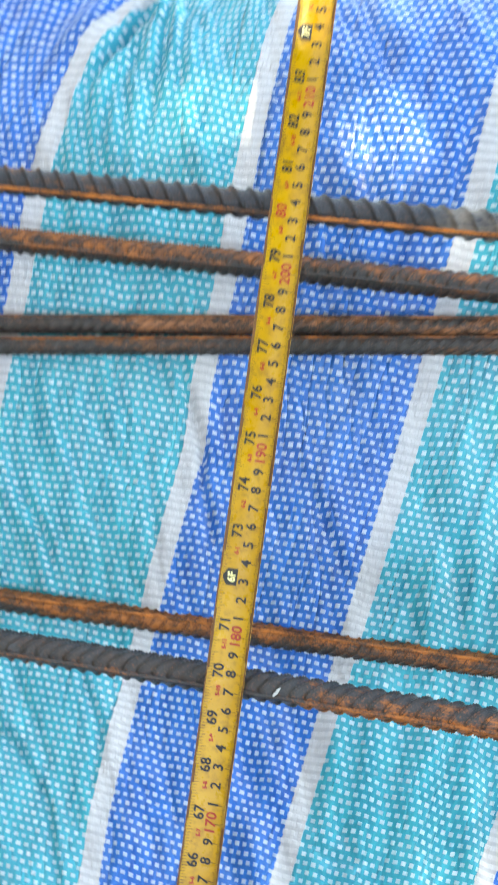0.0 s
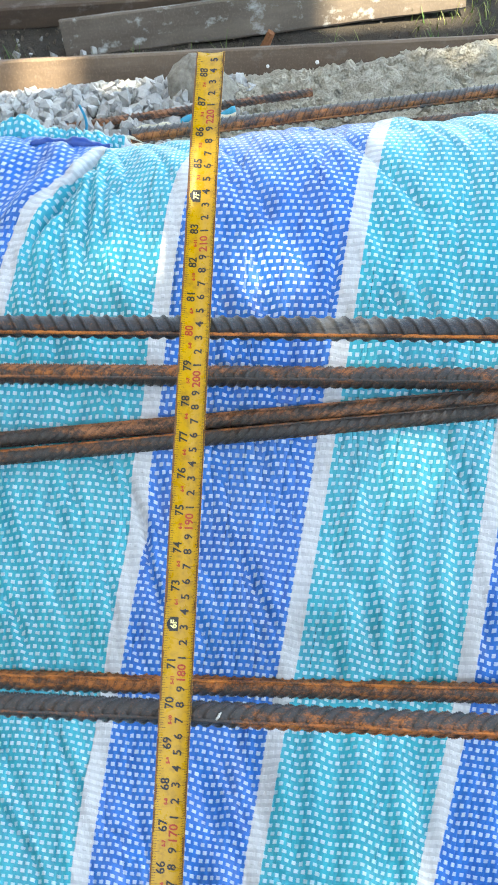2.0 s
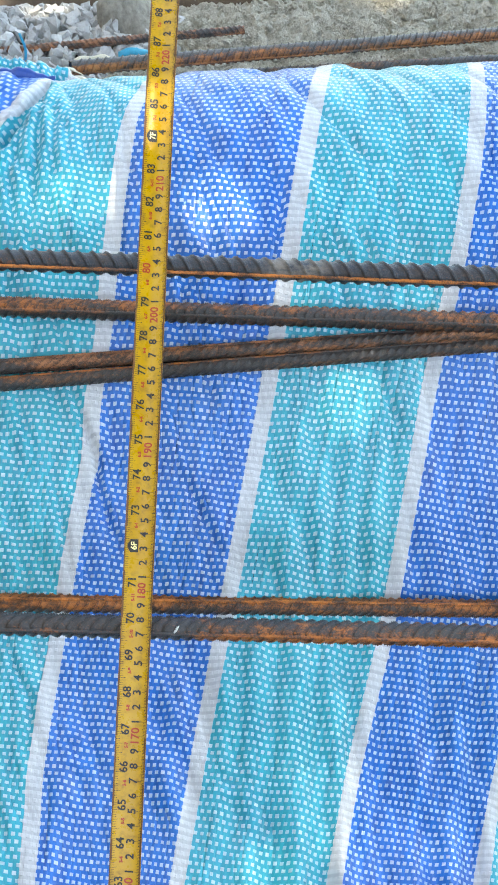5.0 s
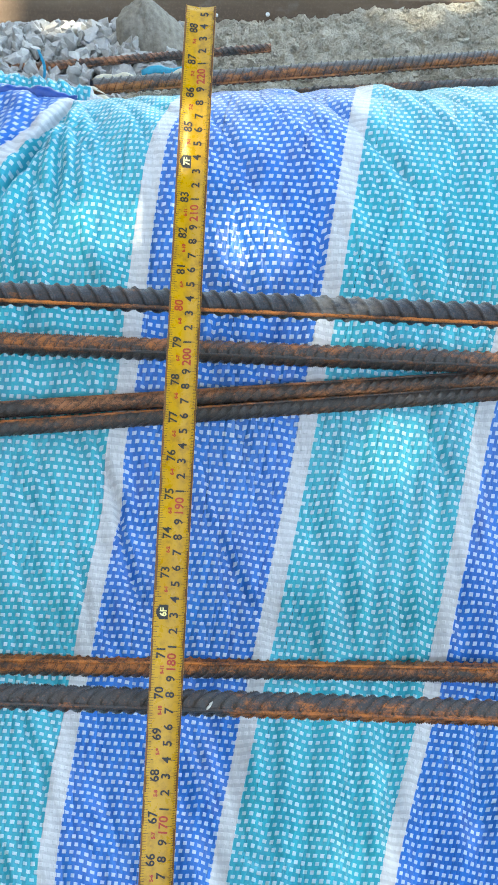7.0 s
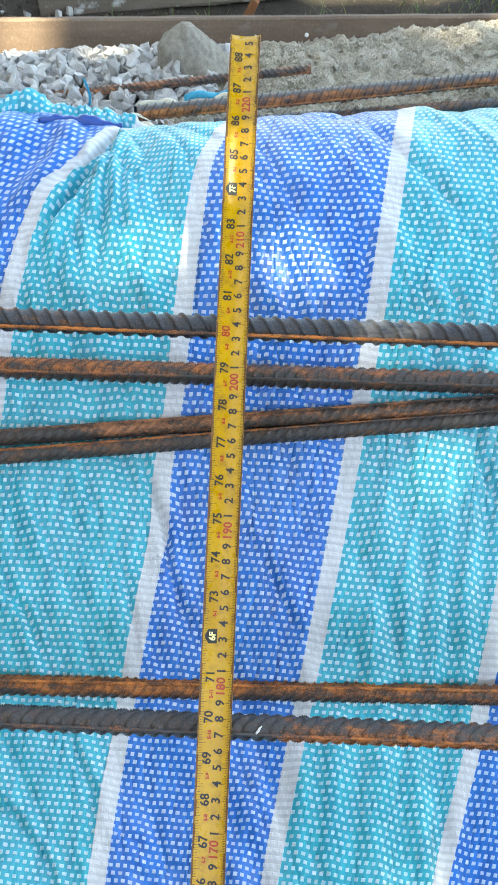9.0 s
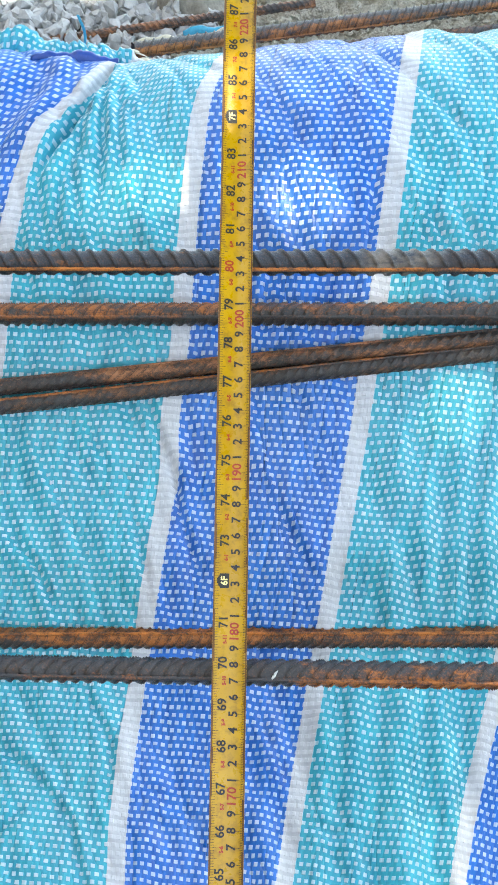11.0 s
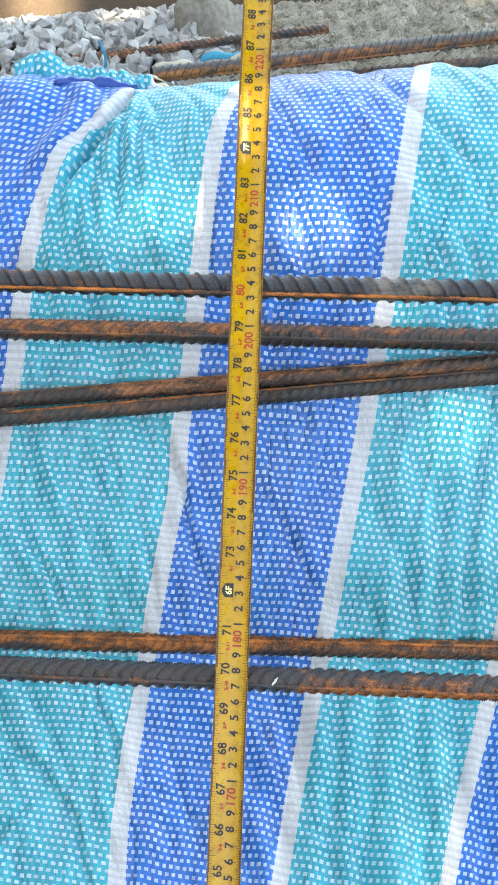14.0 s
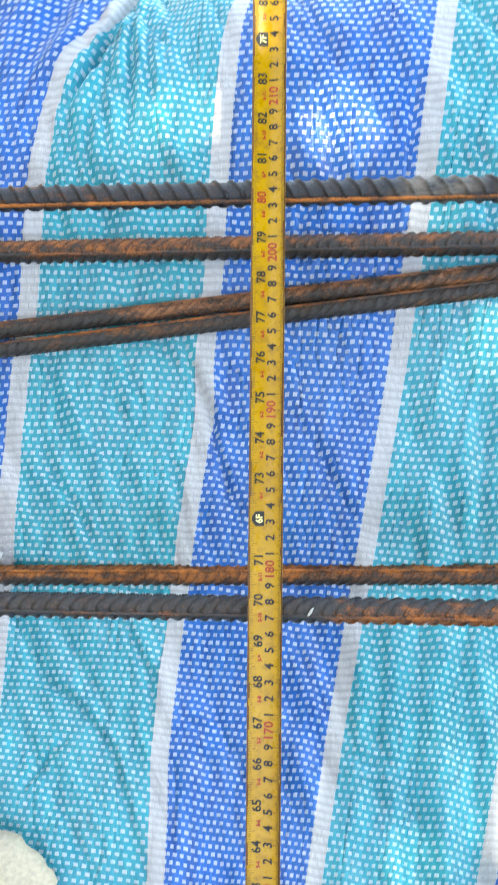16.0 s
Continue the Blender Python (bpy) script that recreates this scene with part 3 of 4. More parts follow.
def print_tape():
    mm, inch = [], []
    for n in range(1300, 2256):
        length = 0.0062 if n % 10 == 0 else 0.0042 if n % 5 == 0 else 0.0030
        mm.append((n / 1000 - 0.00012, n / 1000 + 0.00012, TAPE_W - 0.0007 - length * (0.62 if n % 10 else 1.0), TAPE_W - 0.0007))
    for n in range(51 * 16, int(88.8 * 16)):
        at = n * 0.0254 / 16
        length = 0.0060 if n % 16 == 0 else 0.0044 if n % 8 == 0 else 0.0036 if n % 4 == 0 else 0.0024
        inch.append((at - 0.00012, at + 0.00012, -TAPE_W + 0.0008, -TAPE_W + 0.0008 + length))
    tagged(strip(mm, "millimetre_scale", M_INK, tape), kind="stuff")
    tagged(strip(inch, "inch_scale", M_INK, tape), kind="stuff")
    strip([(1.23, 2.256, -0.0004, -0.00015)], "middle_line", M_INK, tape)
    for n in range(130, 226):
        if n % 10:
            numeral(str(n % 10), n / 100, 0.0030, 0.0078, M_INK)
        else:
            numeral(str(n), n / 100, 0.0030, 0.0080, M_RED)
    for n in range(52, 89):
        at = n * 0.0254 + 0.003
        if n % 12 == 0:
            strip([(at - 0.0046, at + 0.0046, -0.0068, -0.0010), (at - 0.0036, at + 0.0036, -0.0074, -0.0068), (at - 0.0026, at + 0.0026, -0.0080, -0.0074), (at - 0.0015, at + 0.0015, -0.0086, -0.0080)], "foot_mark", M_INK, tape)
            numeral("%dF" % (n // 12), at, -0.0039, 0.0058, M_PALE_INK, lift=0.0005)
        else:
            numeral(str(n), at, -0.0040, 0.0078, M_RED if n == 80 else M_INK)
            numeral("%d-%d" % (n // 12, n % 12), at - 0.0108, -0.0030, 0.0031, M_RED, "small_numeral")
    # worn edges, uneven in width
    rng = random.Random(5)
    for side in (-1, 1):
        quads, at = [], 1.22
        while at < 2.2555:
            w = rng.uniform(0.0006, 0.0016)
            step = rng.uniform(0.004, 0.015)
            a, b = side * TAPE_W, side * (TAPE_W - w)
            quads.append((at, min(at + step, 2.2560), min(a, b), max(a, b)))
            at += step * 0.999
        strip(quads, "worn_edge", M_WORN, tape)


print_tape()


# ---------------------------------------------------------------- tarp details
def ribbon(name, centre, width_dir, halfwidths, material, parent, uv0=(1.08 * BAND, 0.0)):
    """A strip of cloth along a line of centres, with a bowed cross section."""
    n = len(centre)
    P, UV = np.zeros((n, 7, 3)), np.zeros((n, 7, 2))
    run = 0.0
    for i, (c, d, h) in enumerate(zip(centre, width_dir, halfwidths)):
        if i:
            run += (Vector(centre[i]) - Vector(centre[i - 1])).length
        for j in range(7):
            t = (j - 3) / 3
            q = Vector(c) + Vector(d) * (h * t) + Vector((0, -0.35, 1.0)) * (0.35 * h * (1 - t * t))
            P[i, j] = q + Vector((0, 0, 0.0012 * noise.noise(q * 130)))
            UV[i, j] = (uv0[0] + run, uv0[1] + h * t)
    ob = grid_mesh(name, P, UV, material, parent)
    sol = ob.modifiers.new("thickness", "SOLIDIFY")
    sol.thickness = 0.0006
    return ob


M_CREAM = plain("cream_film", (0.52, 0.47, 0.36), 0.6)
M_WHITE = plain("white_film", (0.50, 0.51, 0.54), 0.4)
# the tarp's blue made darker: shade under the torn edge, held in the colour
M_SHADED_BLUE = plain("shaded_blue_film", (0.002, 0.042, 0.22), 0.35)
M_FRAY = plain("cyan_film", (0.012, 0.25, 0.36), 0.4)


def tarp_details():
    # turned-up torn edge on the crest, with its inner side below in a shaded blue
    centre, ways, half = [], [], []
    for t in np.linspace(0, 1, 70):
        x = -0.146 + 0.126 * t
        ragged = 0.0022 * noise.noise((t * 21, 0.4, 1.0)) + 0.0014 * noise.noise((t * 60, 2.4, 1.0))
        centre.append((x, 0.674 + 0.005 * math.sin(t * 9), 0.691 - 0.030 * t + 0.003 * math.sin(t * 11) + ragged))
        ways.append((0.15 + 0.3 * math.sin(t * 7), 0.50, 0.72 + 0.22 * math.sin(t * 15)))
        half.append(max(0.0015, 0.003 + 0.0125 * math.sin(math.pi * min(1.0, 0.08 + 0.95 * t)) ** 0.8 + ragged))
    ribbon("torn_edge", centre, ways, half, M_TARP, tarp)
    centre, ways, half = [], [], []
    for t in np.linspace(0, 1, 30):
        centre.append((-0.112 + 0.070 * t, 0.652, 0.6885 - 0.010 * t + 0.0015 * math.sin(t * 13)))
        ways.append((0.25, 0.35, 0.55))
        half.append(0.002 + 0.0075 * math.sin(math.pi * t) ** 0.8 + 0.001 * math.sin(t * 40))
    ribbon("inner_edge", centre, ways, half, M_SHADED_BLUE, tarp)
    # cream backing strip below the frayed end
    centre, ways, half = [], [], []
    for t in np.linspace(0, 1, 24):
        centre.append((-0.082 + 0.075 * t, 0.712 + 0.01 * math.sin(5 * t), 0.640 + 0.004 * math.sin(9 * t) - 0.008 * t))
        ways.append((0.1, 0.5, 0.8))
        half.append(0.0115 * (0.4 + math.sin(math.pi * t) ** 0.6) + 0.0015 * math.sin(17 * t))
    ribbon("cream_backing", centre, ways, half, M_CREAM, tarp)
    # strip lying beyond the crest beside the bar
    centre = [(-0.03 + 0.11 * t, 0.800 + 0.012 * t, 0.612 + 0.004 * math.sin(8 * t)) for t in np.linspace(0, 1, 26)]
    ribbon("loose_strip", centre, [(0, 0.5, 0.8)] * 26, [0.0035 + 0.0015 * math.sin(i) for i in range(26)], M_CREAM, tarp)
    centre = [(0.02 + 0.06 * t, 0.806 + 0.012 * t, 0.6165 + 0.003 * math.sin(8 * t)) for t in np.linspace(0, 1, 16)]
    ribbon("loose_strip", centre, [(0, 0.5, 0.8)] * 16, [0.0035] * 16, M_FRAY, tarp)
    # frayed threads
    rng = random.Random(3)
    for i in range(26):
        x = -0.065 + 0.035 * rng.random()
        base = Vector((x, 0.715 + 0.01 * rng.random(), 0.640 + 0.010 * rng.random()))
        d = Vector((rng.uniform(0.2, 1), rng.uniform(-0.6, 0.2), rng.uniform(-0.3, 0.7))).normalized() * rng.uniform(0.008, 0.02)
        centre = [base + d * t + Vector((0, 0, -0.006 * t * t)) for t in np.linspace(0, 1, 6)]
        ribbon("frayed_thread", centre, [(0, 0.7, 0.7)] * 6, [0.0009 * (1.1 - t) for t in np.linspace(0, 1, 6)], M_CREAM if i % 3 else M_FRAY, tarp)
    centre = [Vector((-0.074 + 0.002 * math.sin(4 * t), 0.75, 0.645 + 0.028 * t)) for t in np.linspace(0, 1, 8)]
    ribbon("frayed_thread", centre, [(1, 0, 0)] * 8, [0.0013] * 8, M_FRAY, tarp)
    # pale scrap at the lower edge
    centre, ways, half = [], [], []
    for t in np.linspace(0, 1, 20):
        x, y = -0.29 + 0.09 * t, 0.095 - 0.035 * t
        centre.append((x, y, float(drape(np.array(x), np.array(y))) + 0.004))
        ways.append((0.5, 1, 0.6))
        half.append(0.02 * (0.35 + math.sin(math.pi * t) ** 0.7) + 0.003 * noise.noise((t * 9, 0.2, 0.7)) + 0.0015 * noise.noise((t * 31, 0.2, 0.7)))
    ribbon("cream_backing", centre, ways, half, M_CREAM, tarp)
    # white flap turned over beside the rusty bar
    centre, ways, half = [], [], []
    for t in np.linspace(0, 1, 16):
        x, y = -0.262 + 0.052 * t, 0.302 - 0.020 * t
        centre.append((x, y, float(drape(np.array(x), np.array(y))) + 0.006))
        ways.append((0.45, 0.7, 0.55))
        half.append(0.002 + 0.012 * (1 - t) ** 0.7)
    ribbon("turned_flap", centre, ways, half, M_WHITE, tarp)
    centre, ways, half = [], [], []
    for t in np.linspace(0, 1, 20):
        x, y = -0.232 + 0.042 * t + 0.004 * math.sin(9 * t), 0.612 + 0.085 * t
        centre.append((x, y, float(drape(np.array(x), np.array(y))) + 0.007 + 0.002 * math.sin(14 * t)))
        ways.append((0.8, -0.25 + 0.3 * math.sin(7 * t), 0.35))
        half.append(0.013 * (0.55 + 0.45 * math.sin(math.pi * t)) + 0.002 * math.sin(23 * t))
    ribbon("cream_backing", centre, ways, half, M_CREAM, tarp)


tarp_details()


# ---------------------------------------------------------------- boards behind
def build_board(name, p, q, height, depth, material, label, lean=0.0, seed=1, nails=()):
    """A sawn board on edge from p to q (lower front corners), with worn, slightly uneven edges."""
    p, q = Vector(p), Vector(q)
    length = (q - p).length
    rng = random.Random(seed)
    bm = bmesh.new()
    n = max(12, int(length / 0.03))
    rings = []
    for i in range(n + 1):
        x = length * i / n
        wob = [rng.uniform(-0.0006, 0.0006) for _ in range(8)]
        c = 0.003
        prof = [(c, 0), (depth - c, 0), (depth, c), (depth, height - c), (depth - c, height), (c, height), (0, height - c), (0, c)]
        rings.append([bm.verts.new((x + (rng.uniform(-0.002, 0.002) if i in (0, n) else 0), a + w, b + w)) for (a, b), w in zip(prof, wob)])
    for a, b in zip(rings, rings[1:]):
        for k in range(8):
            bm.faces.new((a[k], a[(k + 1) % 8], b[(k + 1) % 8], b[k]))
    bm.faces.new(rings[0][::-1])
    bm.faces.new(rings[-1])
    bmesh.ops.recalc_face_normals(bm, faces=bm.faces)
    ob = part(name, bm, material, smooth=False)
    d = (q - p).normalized()
    side = Vector((-d.y, d.x, 0)).normalized()
    up = d.cross(side)
    m = Matrix((d, side, up)).transposed().to_4x4()
    ob.matrix_world = Matrix.Translation(p) @ m @ pose(0, 0, 0, lean, 0, 0)
    for x, z in nails:
        bm = bmesh.new()
        bmesh.ops.create_uvsphere(bm, u_segments=10, v_segments=6, radius=0.0032, matrix=Matrix.Translation((x, 0.0005, z)) @ Matrix.Diagonal((1, 0.45, 1, 1)))
        part("nail_head", bm, M_NAIL, ob, "pale round nail head")
    return tagged(ob, label, "board", "old boards")


M_NAIL = plain("pale_nail", (0.6, 0.6, 0.58), 0.4)
build_board("timber_board", (-1.3, 1.296, 0.459), (1.5, 1.128, 0.431), 0.062, 0.040, M_FRONT_WOOD, "grey-brown weathered board on edge with two nail heads", -20, 2, ((1.450, 0.036), (1.524, 0.038)))
build_board("timber_board", (-0.172, 1.412, 0.432), (0.50, 1.425, 0.452), 0.060, 0.030, M_GREY_WOOD, "paint-spotted grey formwork board leaning on rubble", -16, 4)
build_board("timber_board", (-0.39, 1.545, 0.436), (0.35, 1.50, 0.438), 0.038, 0.050, M_BROWN_WOOD, "brown squared timber lying on the soil", 0, 7)
build_board("timber_board", (-1.4, 1.70, 0.43), (1.6, 1.62, 0.425), 0.16, 0.04, M_BROWN_WOOD, "wide dark brown board standing on edge", -6, 9)
build_board("timber_block", (-0.60, 1.60, 0.43), (-0.445, 1.60, 0.43), 0.085, 0.045, plain("orange_wood", (0.30, 0.13, 0.05), 0.7), "orange-brown wood block beside the boards", 0, 12)
build_board("timber_board", (0.52, 1.55, 0.435), (1.5, 1.50, 0.435), 0.06, 0.03, M_GREY_WOOD, "pale grey board lying beyond the grass", -10, 14)
build_board("wood_stake", (0.146, 1.385, 0.430), (0.156, 1.380, 0.424), 0.042, 0.007, plain("orange_wood_stake", (0.24, 0.10, 0.045), 0.8), "small orange-brown wooden stake between boards", 0, 16)


# ---------------------------------------------------------------- gravel, sand, lump
def stone_shape(rng, n=11):
    """A crushed stone: the hull of random points."""
    bm = bmesh.new()
    for _ in range(n):
        v = Vector((rng.gauss(0, 1), rng.gauss(0, 1), rng.gauss(0, 1))).normalized()
        bm.verts.new((v.x * 1.0, v.y * rng.uniform(0.7, 0.9), v.z * rng.uniform(0.6, 0.8)))
    bmesh.ops.convex_hull(bm, input=bm.verts)
    for v in [v for v in bm.verts if not v.link_faces]:
        bm.verts.remove(v)
    bmesh.ops.triangulate(bm, faces=bm.faces)
    bm.verts.index_update()
    out = [tuple(v.co) for v in bm.verts], [tuple(v.index for v in f.verts) for f in bm.faces]
    bm.free()
    return out


def scatter(name, shapes, places, material):
    """One mesh of many small pieces: places are (location, size, euler)."""
    rng = random.Random(9)
    V, F = [], []
    for loc, size, eul in places:
        verts, faces = rng.choice(shapes)
        m = Matrix.LocRotScale(loc, Euler(eul), (size,) * 3)
        n = len(V)
        V += [tuple(m @ Vector(v)) for v in verts]
        F += [tuple(a + n for a in f) for f in faces]
    me = bpy.data.meshes.new(name)
    me.from_pydata(V, [], F)
    me.materials.append(material)
    return new(name, me)


def sand_height(x, y):
    """The sand heap above the ground, rising away from the gravel."""
    t = min(max((x - 0.02) / 0.55, 0.0), 1.0)
    y0 = 0.868 - 0.05 * min(max((x - 0.24) / 0.14, 0.0), 1.0)
    a = min(max((y - y0) / 0.05, 0.0), 1.0) * min(max((1.27 - y) / 0.20, 0.0), 1.0)
    fines = 0.030 * math.exp(-((x - 0.035) / 0.10) ** 2 - ((y - 0.925) / 0.045) ** 2)
    return fines + a * (0.004 + 0.056 * t) * (1.0 if x > 0.02 else max(0.0, 1 + (x - 0.02) / 0.14)) - 0.004 - (0.08 * (1 - a) if y < 1.0 else 0.0)


def gravel_height(x, y):
    a = min(max((y - 0.76) / 0.10, 0.0), 1.0) * min(max((1.23 - y) / 0.18, 0.0), 1.0)
    return a * 0.024 * min(max((0.16 - x) / 0.12, 0.0), 1.0)


def fill_ground():
    rng = random.Random(21)
    shapes = [stone_shape(rng) for _ in range(24)]
    any_turn = lambda: (rng.uniform(0, 6.3), rng.uniform(0, 6.3), rng.uniform(0, 6.3))
    places = []
    for _ in range(7000):
        x, y = rng.uniform(-0.75, 0.14), rng.uniform(0.78, 1.215)
        if x > 0.02 and rng.random() < (x - 0.02) / 0.10:
            continue
        h = gravel_height(x, y)
        size = rng.choice((0.005, 0.006, 0.008, 0.009, 0.010, 0.012, 0.014))
        places.append(((x, y, bank(y, 0.035) + h * rng.uniform(0.25, 1.0) + size * 0.4), size, any_turn()))
    tagged(scatter("gravel", shapes, places, M_GRAVEL), "loose heap of grey crushed stone", "gravel", kind="stuff")
    # sand heap
    xs, ys = np.arange(-0.16, 1.1, 0.004), np.arange(0.78, 1.32, 0.004)
    P = np.zeros((len(ys), len(xs), 3))
    for j, y in enumerate(ys):
        for i, x in enumerate(xs):
            q = Vector((x, y, 0))
            lump = 0.012 * noise.noise(q * 16) + 0.010 * abs(noise.noise(q * 45)) + 0.006 * noise.noise(q * 110) + 0.003 * noise.noise(q * 230)
            P[j, i] = (x, y, bank(y) + sand_height(x, y) + lump * min(max((x + 0.14) / 0.1, 0.0), 1.0))
    tagged(grid_mesh("sand_heap", P, None, M_SAND), "pale grey lumpy sand heap against a board", "sand", kind="stuff")
    places = []
    for _ in range(15000):
        x, y = rng.uniform(-0.08, 0.9), rng.uniform(0.82, 1.25)
        size = rng.choice((0.0012, 0.0015, 0.002, 0.0025, 0.003, 0.004))
        lump = 0.010 * noise.noise(Vector((x, y, 0)) * 16)
        places.append(((x, y, bank(y) + sand_height(x, y) + lump + size * 0.8), size, any_turn()))
    for _ in range(420):
        x, y = rng.uniform(0.12, 0.9), rng.uniform(0.90, 1.22)
        size = rng.choice((0.005, 0.006, 0.008, 0.011))
        places.append(((x, y, bank(y) + sand_height(x, y) + 0.010 * noise.noise(Vector((x, y, 0)) * 16) + size * 0.3), size, any_turn()))
    tagged(scatter("sand_clods", shapes, places, M_SAND), "small clods of damp pale sand", "sand", kind="stuff")
    # pebbles and crumbs on the soil
    places = []
    for _ in range(1500):
        x, y = rng.uniform(-0.8, 1.1), rng.uniform(1.26, 1.68)
        size = rng.choice((0.0015, 0.002, 0.0025, 0.003, 0.004, 0.005))
        places.append(((x, y, bank(y) + size * 0.5), size, any_turn()))
    tagged(scatter("pebbles", shapes, places, M_EARTH), "scattered crumbs of earth on dark soil", "pebbles", kind="stuff")
    places = []
    for _ in range(46):
        x, y = rng.uniform(-0.55, -0.12), rng.uniform(1.36, 1.53)
        size = rng.choice((0.004, 0.005, 0.006, 0.008, 0.011))
        places.append(((x, y, bank(y) + size * 0.4), size, any_turn()))
    tagged(scatter("stones", shapes, places, M_GRAVEL), "few pale grey stones lying on dark soil", "stones", kind="stuff")
    # concrete lump
    bm = bmesh.new()
    bmesh.ops.create_icosphere(bm, subdivisions=5, radius=1.0)
    for v in bm.verts:
        d = v.co.copy()
        k = 1 + 0.16 * noise.noise(d * 1.3 + Vector((3, 1, 0))) + 0.05 * noise.noise(d * 5) + 0.022 * noise.noise(d * 14) + 0.012 * noise.noise(d * 30)
        high = max(d.z, 0.0)
        v.co = Vector((d.x * 0.050 * (1 - 0.42 * high) - 0.010 * high, d.y * 0.040 * (1 - 0.30 * high), d.z * 0.047 if d.z < 0 else d.z * 0.052 * (1 - 0.16 * d.x))) * k
    lump = part("concrete_lump", bm, M_LUMP)
    lump.location = (0.050, 1.072, 0.516)
    tagged(lump, "rounded lump of pale concrete among gravel", "concrete lump")


fill_ground()
build_bar((-0.236, 1.012, 0.512), (0.147, 0.980, 0.549), 0.0055, M_PAIR_BAR, "thin rusty rod half buried in gravel", 0.007, 1.0, 0.4, -0.6, 0.185)


# ---------------------------------------------------------------- grass
def build_grass():
    rng = random.Random(31)
    V, F = [], []

    def blade(x, y, z, h, w):
        a, lean = rng.uniform(0, 6.3), rng.uniform(0.1, 0.7)
        dx, dy = math.cos(a), math.sin(a)
        n = len(V)
        for i in range(5):
            t = i / 4
            c = Vector((x + dx * lean * h * t * t, y + dy * lean * h * t * t, z + h * t * (1 - 0.25 * lean * t)))
            s = Vector((-dy, dx, 0)) * (w * (1 - t) + 0.0002)
            V.extend([tuple(c - s), tuple(c + s)])
        for i in range(4):
            F.append((n + 2 * i, n + 2 * i + 1, n + 2 * i + 3, n + 2 * i + 2))

    for _ in range(620):
        x, y = rng.uniform(0.40, 1.0), rng.uniform(1.33, 1.5)
        blade(x, y, 0.430, rng.uniform(0.012, 0.038), rng.uniform(0.0008, 0.0018))
    for cx, cy in ((-0.05, 1.34), (0.02, 1.36), (0.27, 1.34), (0.30, 1.33), (0.09, 1.35), (-0.26, 1.42)):
        for _ in range(9):
            blade(cx + rng.gauss(0, 0.012), cy + rng.gauss(0, 0.008), 0.430, rng.uniform(0.02, 0.05), rng.uniform(0.0008, 0.0016))
    me = bpy.data.meshes.new("grass")
    me.from_pydata(V, [], F)
    k = Mat("grass_blades", 0.6)
    i = k.node("ShaderNodeNewGeometry").outputs["Random Per Island"]
    k.colour(k.mix(i, (0.05, 0.12, 0.02), (0.20, 0.21, 0.07)))
    me.materials.append(k.m)
    tagged(new("grass", me), "short green and dry grass between boards", "grass", kind="stuff")


build_grass()


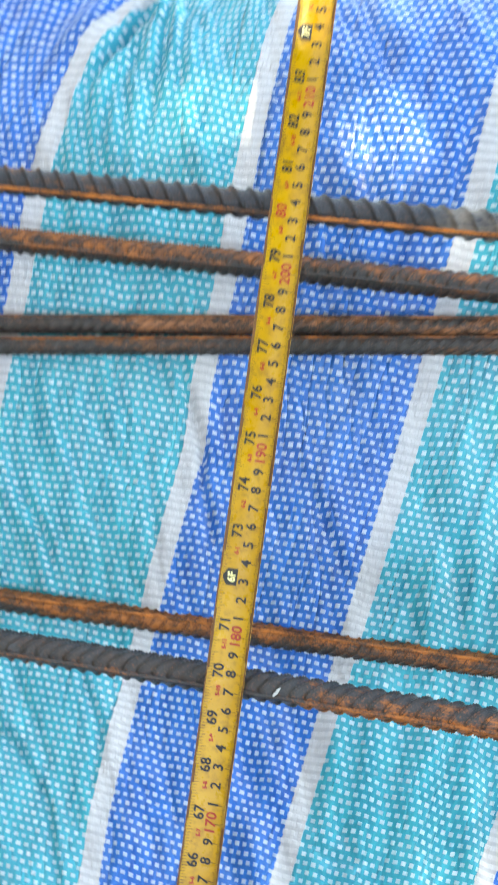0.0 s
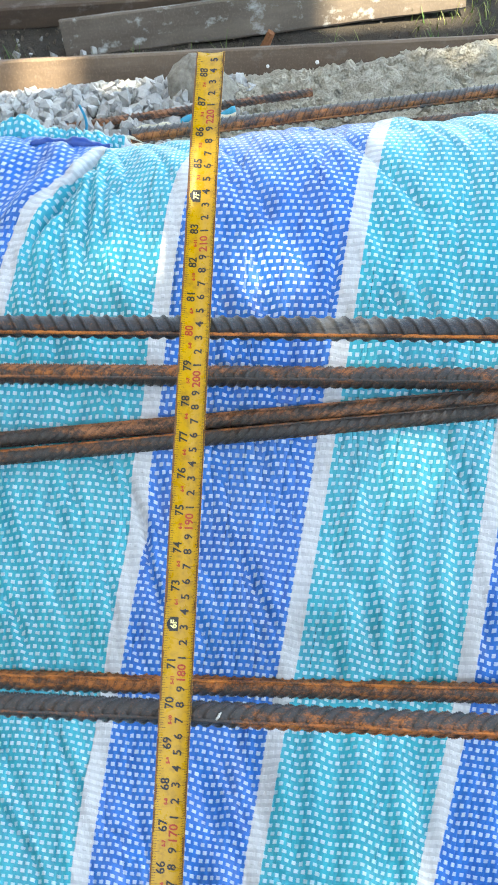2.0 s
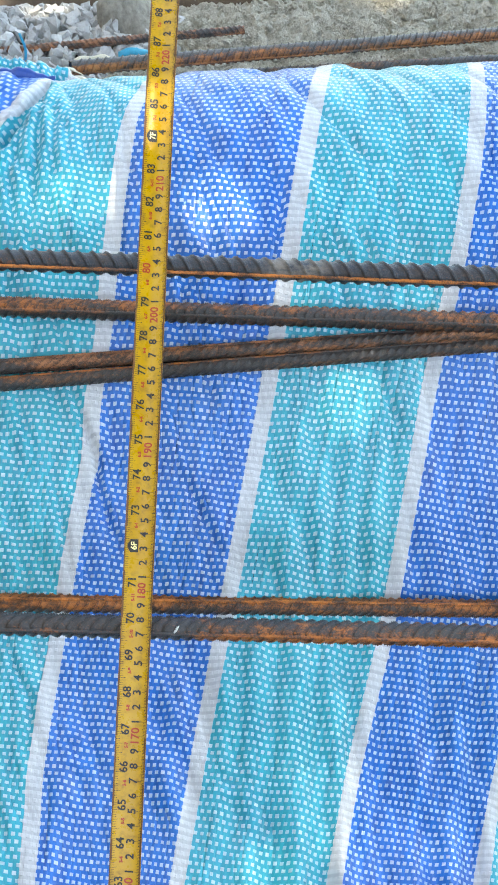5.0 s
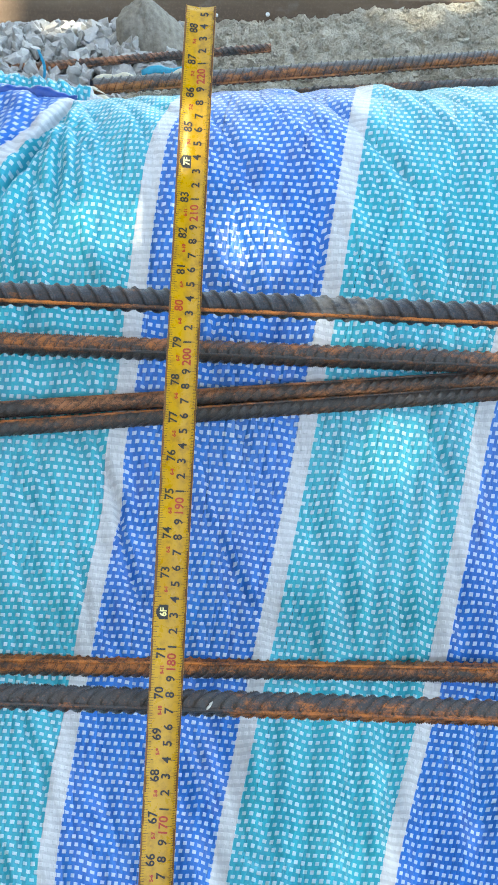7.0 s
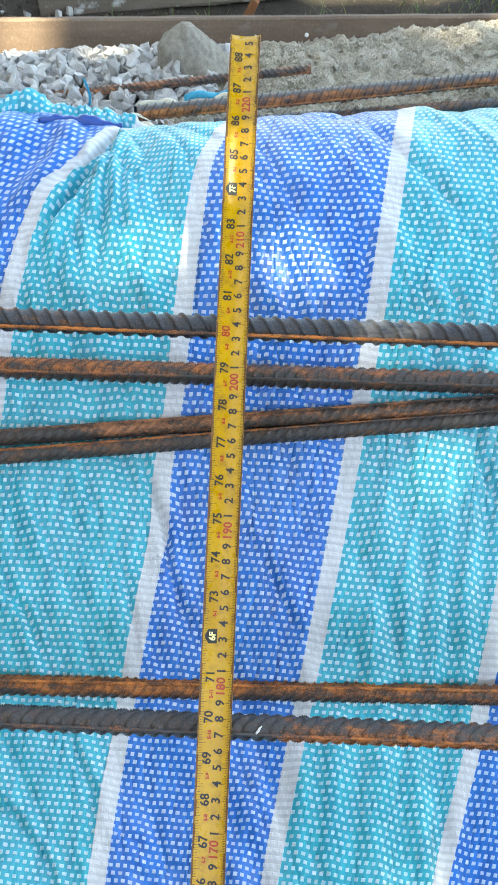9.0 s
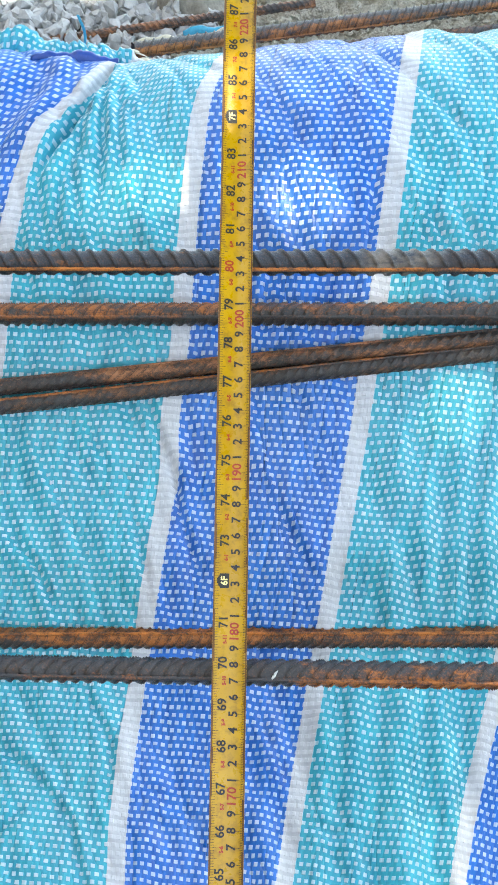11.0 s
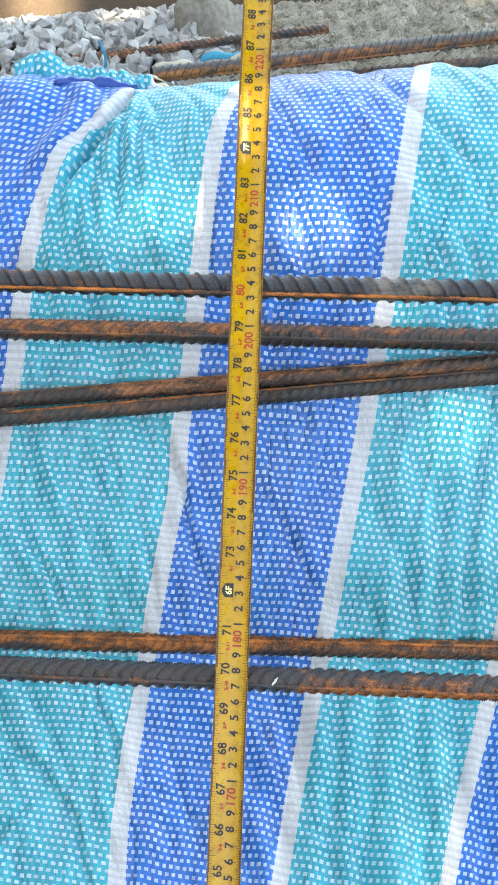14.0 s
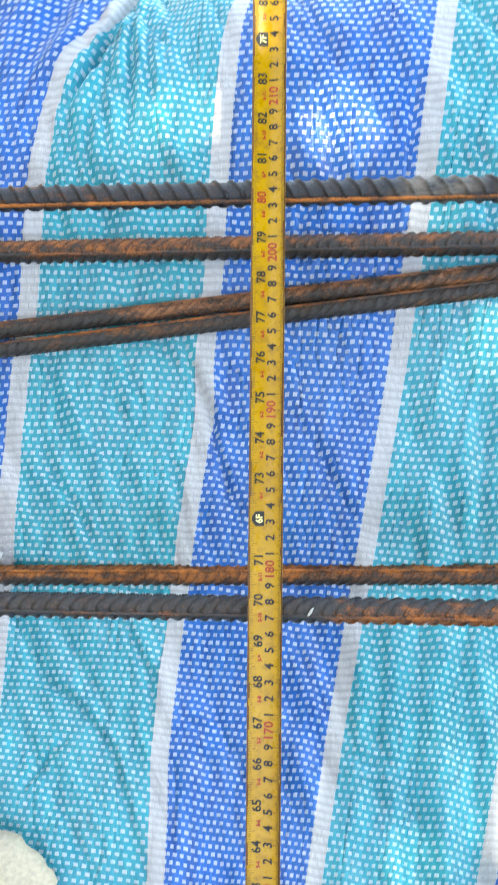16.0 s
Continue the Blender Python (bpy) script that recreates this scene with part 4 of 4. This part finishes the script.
# ---------------------------------------------------------------- shade tree
def build_tree():
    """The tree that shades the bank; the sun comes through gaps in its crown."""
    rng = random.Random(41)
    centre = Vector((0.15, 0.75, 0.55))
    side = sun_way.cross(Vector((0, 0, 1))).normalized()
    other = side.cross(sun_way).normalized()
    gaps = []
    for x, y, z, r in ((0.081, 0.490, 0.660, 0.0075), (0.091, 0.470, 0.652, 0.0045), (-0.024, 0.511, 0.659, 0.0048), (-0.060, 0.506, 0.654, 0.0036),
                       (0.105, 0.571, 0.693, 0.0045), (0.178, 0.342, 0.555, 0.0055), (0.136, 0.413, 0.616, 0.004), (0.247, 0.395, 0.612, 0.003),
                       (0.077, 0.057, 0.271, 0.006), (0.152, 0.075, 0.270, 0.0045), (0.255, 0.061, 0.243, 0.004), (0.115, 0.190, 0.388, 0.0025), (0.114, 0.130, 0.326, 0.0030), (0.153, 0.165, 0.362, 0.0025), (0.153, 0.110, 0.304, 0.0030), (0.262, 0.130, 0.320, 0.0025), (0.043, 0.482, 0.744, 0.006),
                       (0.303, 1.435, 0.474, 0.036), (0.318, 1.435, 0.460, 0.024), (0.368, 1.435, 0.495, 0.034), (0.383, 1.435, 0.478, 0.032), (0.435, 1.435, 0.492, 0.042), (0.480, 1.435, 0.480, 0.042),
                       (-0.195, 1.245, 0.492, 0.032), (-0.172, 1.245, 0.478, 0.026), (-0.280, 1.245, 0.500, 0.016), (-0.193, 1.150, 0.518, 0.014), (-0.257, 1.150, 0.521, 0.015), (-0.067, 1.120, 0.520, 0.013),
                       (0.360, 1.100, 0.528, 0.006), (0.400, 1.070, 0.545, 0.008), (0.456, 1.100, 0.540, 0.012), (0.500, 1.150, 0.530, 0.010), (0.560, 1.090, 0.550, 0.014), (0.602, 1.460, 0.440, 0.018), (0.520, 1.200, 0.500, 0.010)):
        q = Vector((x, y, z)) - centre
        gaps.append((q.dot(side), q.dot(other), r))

    def reaches(flat, g):
        """Whether a leaf's outline comes into a round gap in the crown."""
        inside = True
        for (ax, ay), (bx, by) in zip(flat, flat[1:] + flat[:1]):
            dx, dy = bx - ax, by - ay
            t = min(max(((g[0] - ax) * dx + (g[1] - ay) * dy) / (dx * dx + dy * dy), 0), 1)
            if math.hypot(ax + t * dx - g[0], ay + t * dy - g[1]) < g[2]:
                return True
            inside = inside and (dx * (g[1] - ay) - dy * (g[0] - ax)) * turned(flat) > 0
        return inside

    def turned(flat):
        (ax, ay), (bx, by), (cx, cy) = flat[:3]
        return (bx - ax) * (cy - ay) - (by - ay) * (cx - ax)

    V, F = [], []
    spots = []
    for _ in range(38000):
        a, b = rng.uniform(-3.3, 3.3), rng.uniform(-3.1, 3.1)
        if (a / 3.3) ** 2 + (b / 3.1) ** 2 < 1 - 0.12 * rng.random():
            spots.append((a, b, rng.uniform(0.07, 0.12)))
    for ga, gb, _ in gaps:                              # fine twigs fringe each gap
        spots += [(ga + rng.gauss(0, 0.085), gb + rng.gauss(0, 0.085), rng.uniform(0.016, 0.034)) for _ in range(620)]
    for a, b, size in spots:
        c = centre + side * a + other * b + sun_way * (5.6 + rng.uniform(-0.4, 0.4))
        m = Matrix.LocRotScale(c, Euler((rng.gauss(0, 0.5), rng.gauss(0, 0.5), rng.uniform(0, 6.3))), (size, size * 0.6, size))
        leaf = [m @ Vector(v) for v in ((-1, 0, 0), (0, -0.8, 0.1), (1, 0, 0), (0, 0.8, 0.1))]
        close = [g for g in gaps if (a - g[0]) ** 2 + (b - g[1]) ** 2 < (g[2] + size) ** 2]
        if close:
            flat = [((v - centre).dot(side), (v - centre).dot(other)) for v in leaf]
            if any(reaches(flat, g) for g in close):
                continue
        n = len(V)
        V += [tuple(v) for v in leaf]
        F.append((n, n + 1, n + 2, n + 3))
    me = bpy.data.meshes.new("crown")
    me.from_pydata(V, [], F)
    k = Mat("leaves", 0.5)
    i = k.node("ShaderNodeNewGeometry").outputs["Random Per Island"]
    k.colour(k.mix(i, (0.03, 0.08, 0.015), (0.08, 0.15, 0.03)))
    me.materials.append(k.m)
    top = centre + sun_way * 5.6
    foot = Vector((top.x - 0.6, top.y - 2.4, bank(top.y - 2.4) - 0.05))
    bm = bmesh.new()
    for a, b, r0, r1 in ((foot, Vector((foot.x + 0.3, foot.y + 0.1, 2.2)), 0.16, 0.11), (Vector((foot.x + 0.3, foot.y + 0.1, 2.15)), top + Vector((0.3, 0.1, -0.1)), 0.10, 0.03),
                         (Vector((foot.x + 0.3, foot.y + 0.1, 2.15)), top + Vector((-1.6, 1.2, 0.0)), 0.07, 0.02), (Vector((foot.x + 0.3, foot.y + 0.1, 2.15)), top + Vector((-0.5, -0.9, 0.0)), 0.07, 0.02)):
        d = b - a
        m = Matrix.Translation((a + b) / 2) @ d.to_track_quat("Z", "Y").to_matrix().to_4x4()
        bmesh.ops.create_cone(bm, cap_ends=True, segments=14, radius1=r0, radius2=r1, depth=d.length, matrix=m)
    tree = part("tree", bm, M_BROWN_WOOD)
    tagged(tree, "leafy tree whose crown shades the bank", "tree")
    crown = new("crown", me)
    crown.parent = tree


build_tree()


def paint_fleck():
    bm = bmesh.new()
    bmesh.ops.create_icosphere(bm, subdivisions=2, radius=1.0)
    for v in bm.verts:
        v.co = Vector((v.co.x * 0.0009 + v.co.z * 0.0020, v.co.y * 0.0009 + v.co.z * 0.0016, v.co.z * 0.0024)) * (1 + 0.3 * noise.noise(v.co * 2))
    fleck = part("paint_fleck", bm, M_NAIL)
    fleck.parent = thick_bar
    fleck.matrix_parent_inverse = thick_bar.matrix_world.inverted()
    fleck.location = (0.0165, 0.1625, 0.5352)


paint_fleck()


def side_walls():
    """Unseen walls added beside and behind the camera to hold back sky light."""
    k = Mat("blocker_grey", 0.9)
    n = k.noise(k.coords(), 3.0, 6.0)
    k.colour(k.mix(k.ramp(n, 0.3, 0.7), (0.20, 0.19, 0.175), (0.28, 0.27, 0.25)))
    for name, place, size in (("blocker_west", (-2.3, 2.0, 2.3), (0.2, 9.0, 5.6)), ("blocker_south", (0.3, -2.6, 0.6), (6.0, 0.2, 2.2))):
        bm = bmesh.new()
        bmesh.ops.create_cube(bm, size=1.0, matrix=Matrix.Translation(place) @ Matrix.Diagonal((*size, 1)))
        bmesh.ops.bevel(bm, geom=bm.edges[:], offset=0.01, segments=2, affect="EDGES")
        tagged(part(name, bm, k.m), "plain grey wall added out of view to block sky light", "wall", kind="structure")


side_walls()
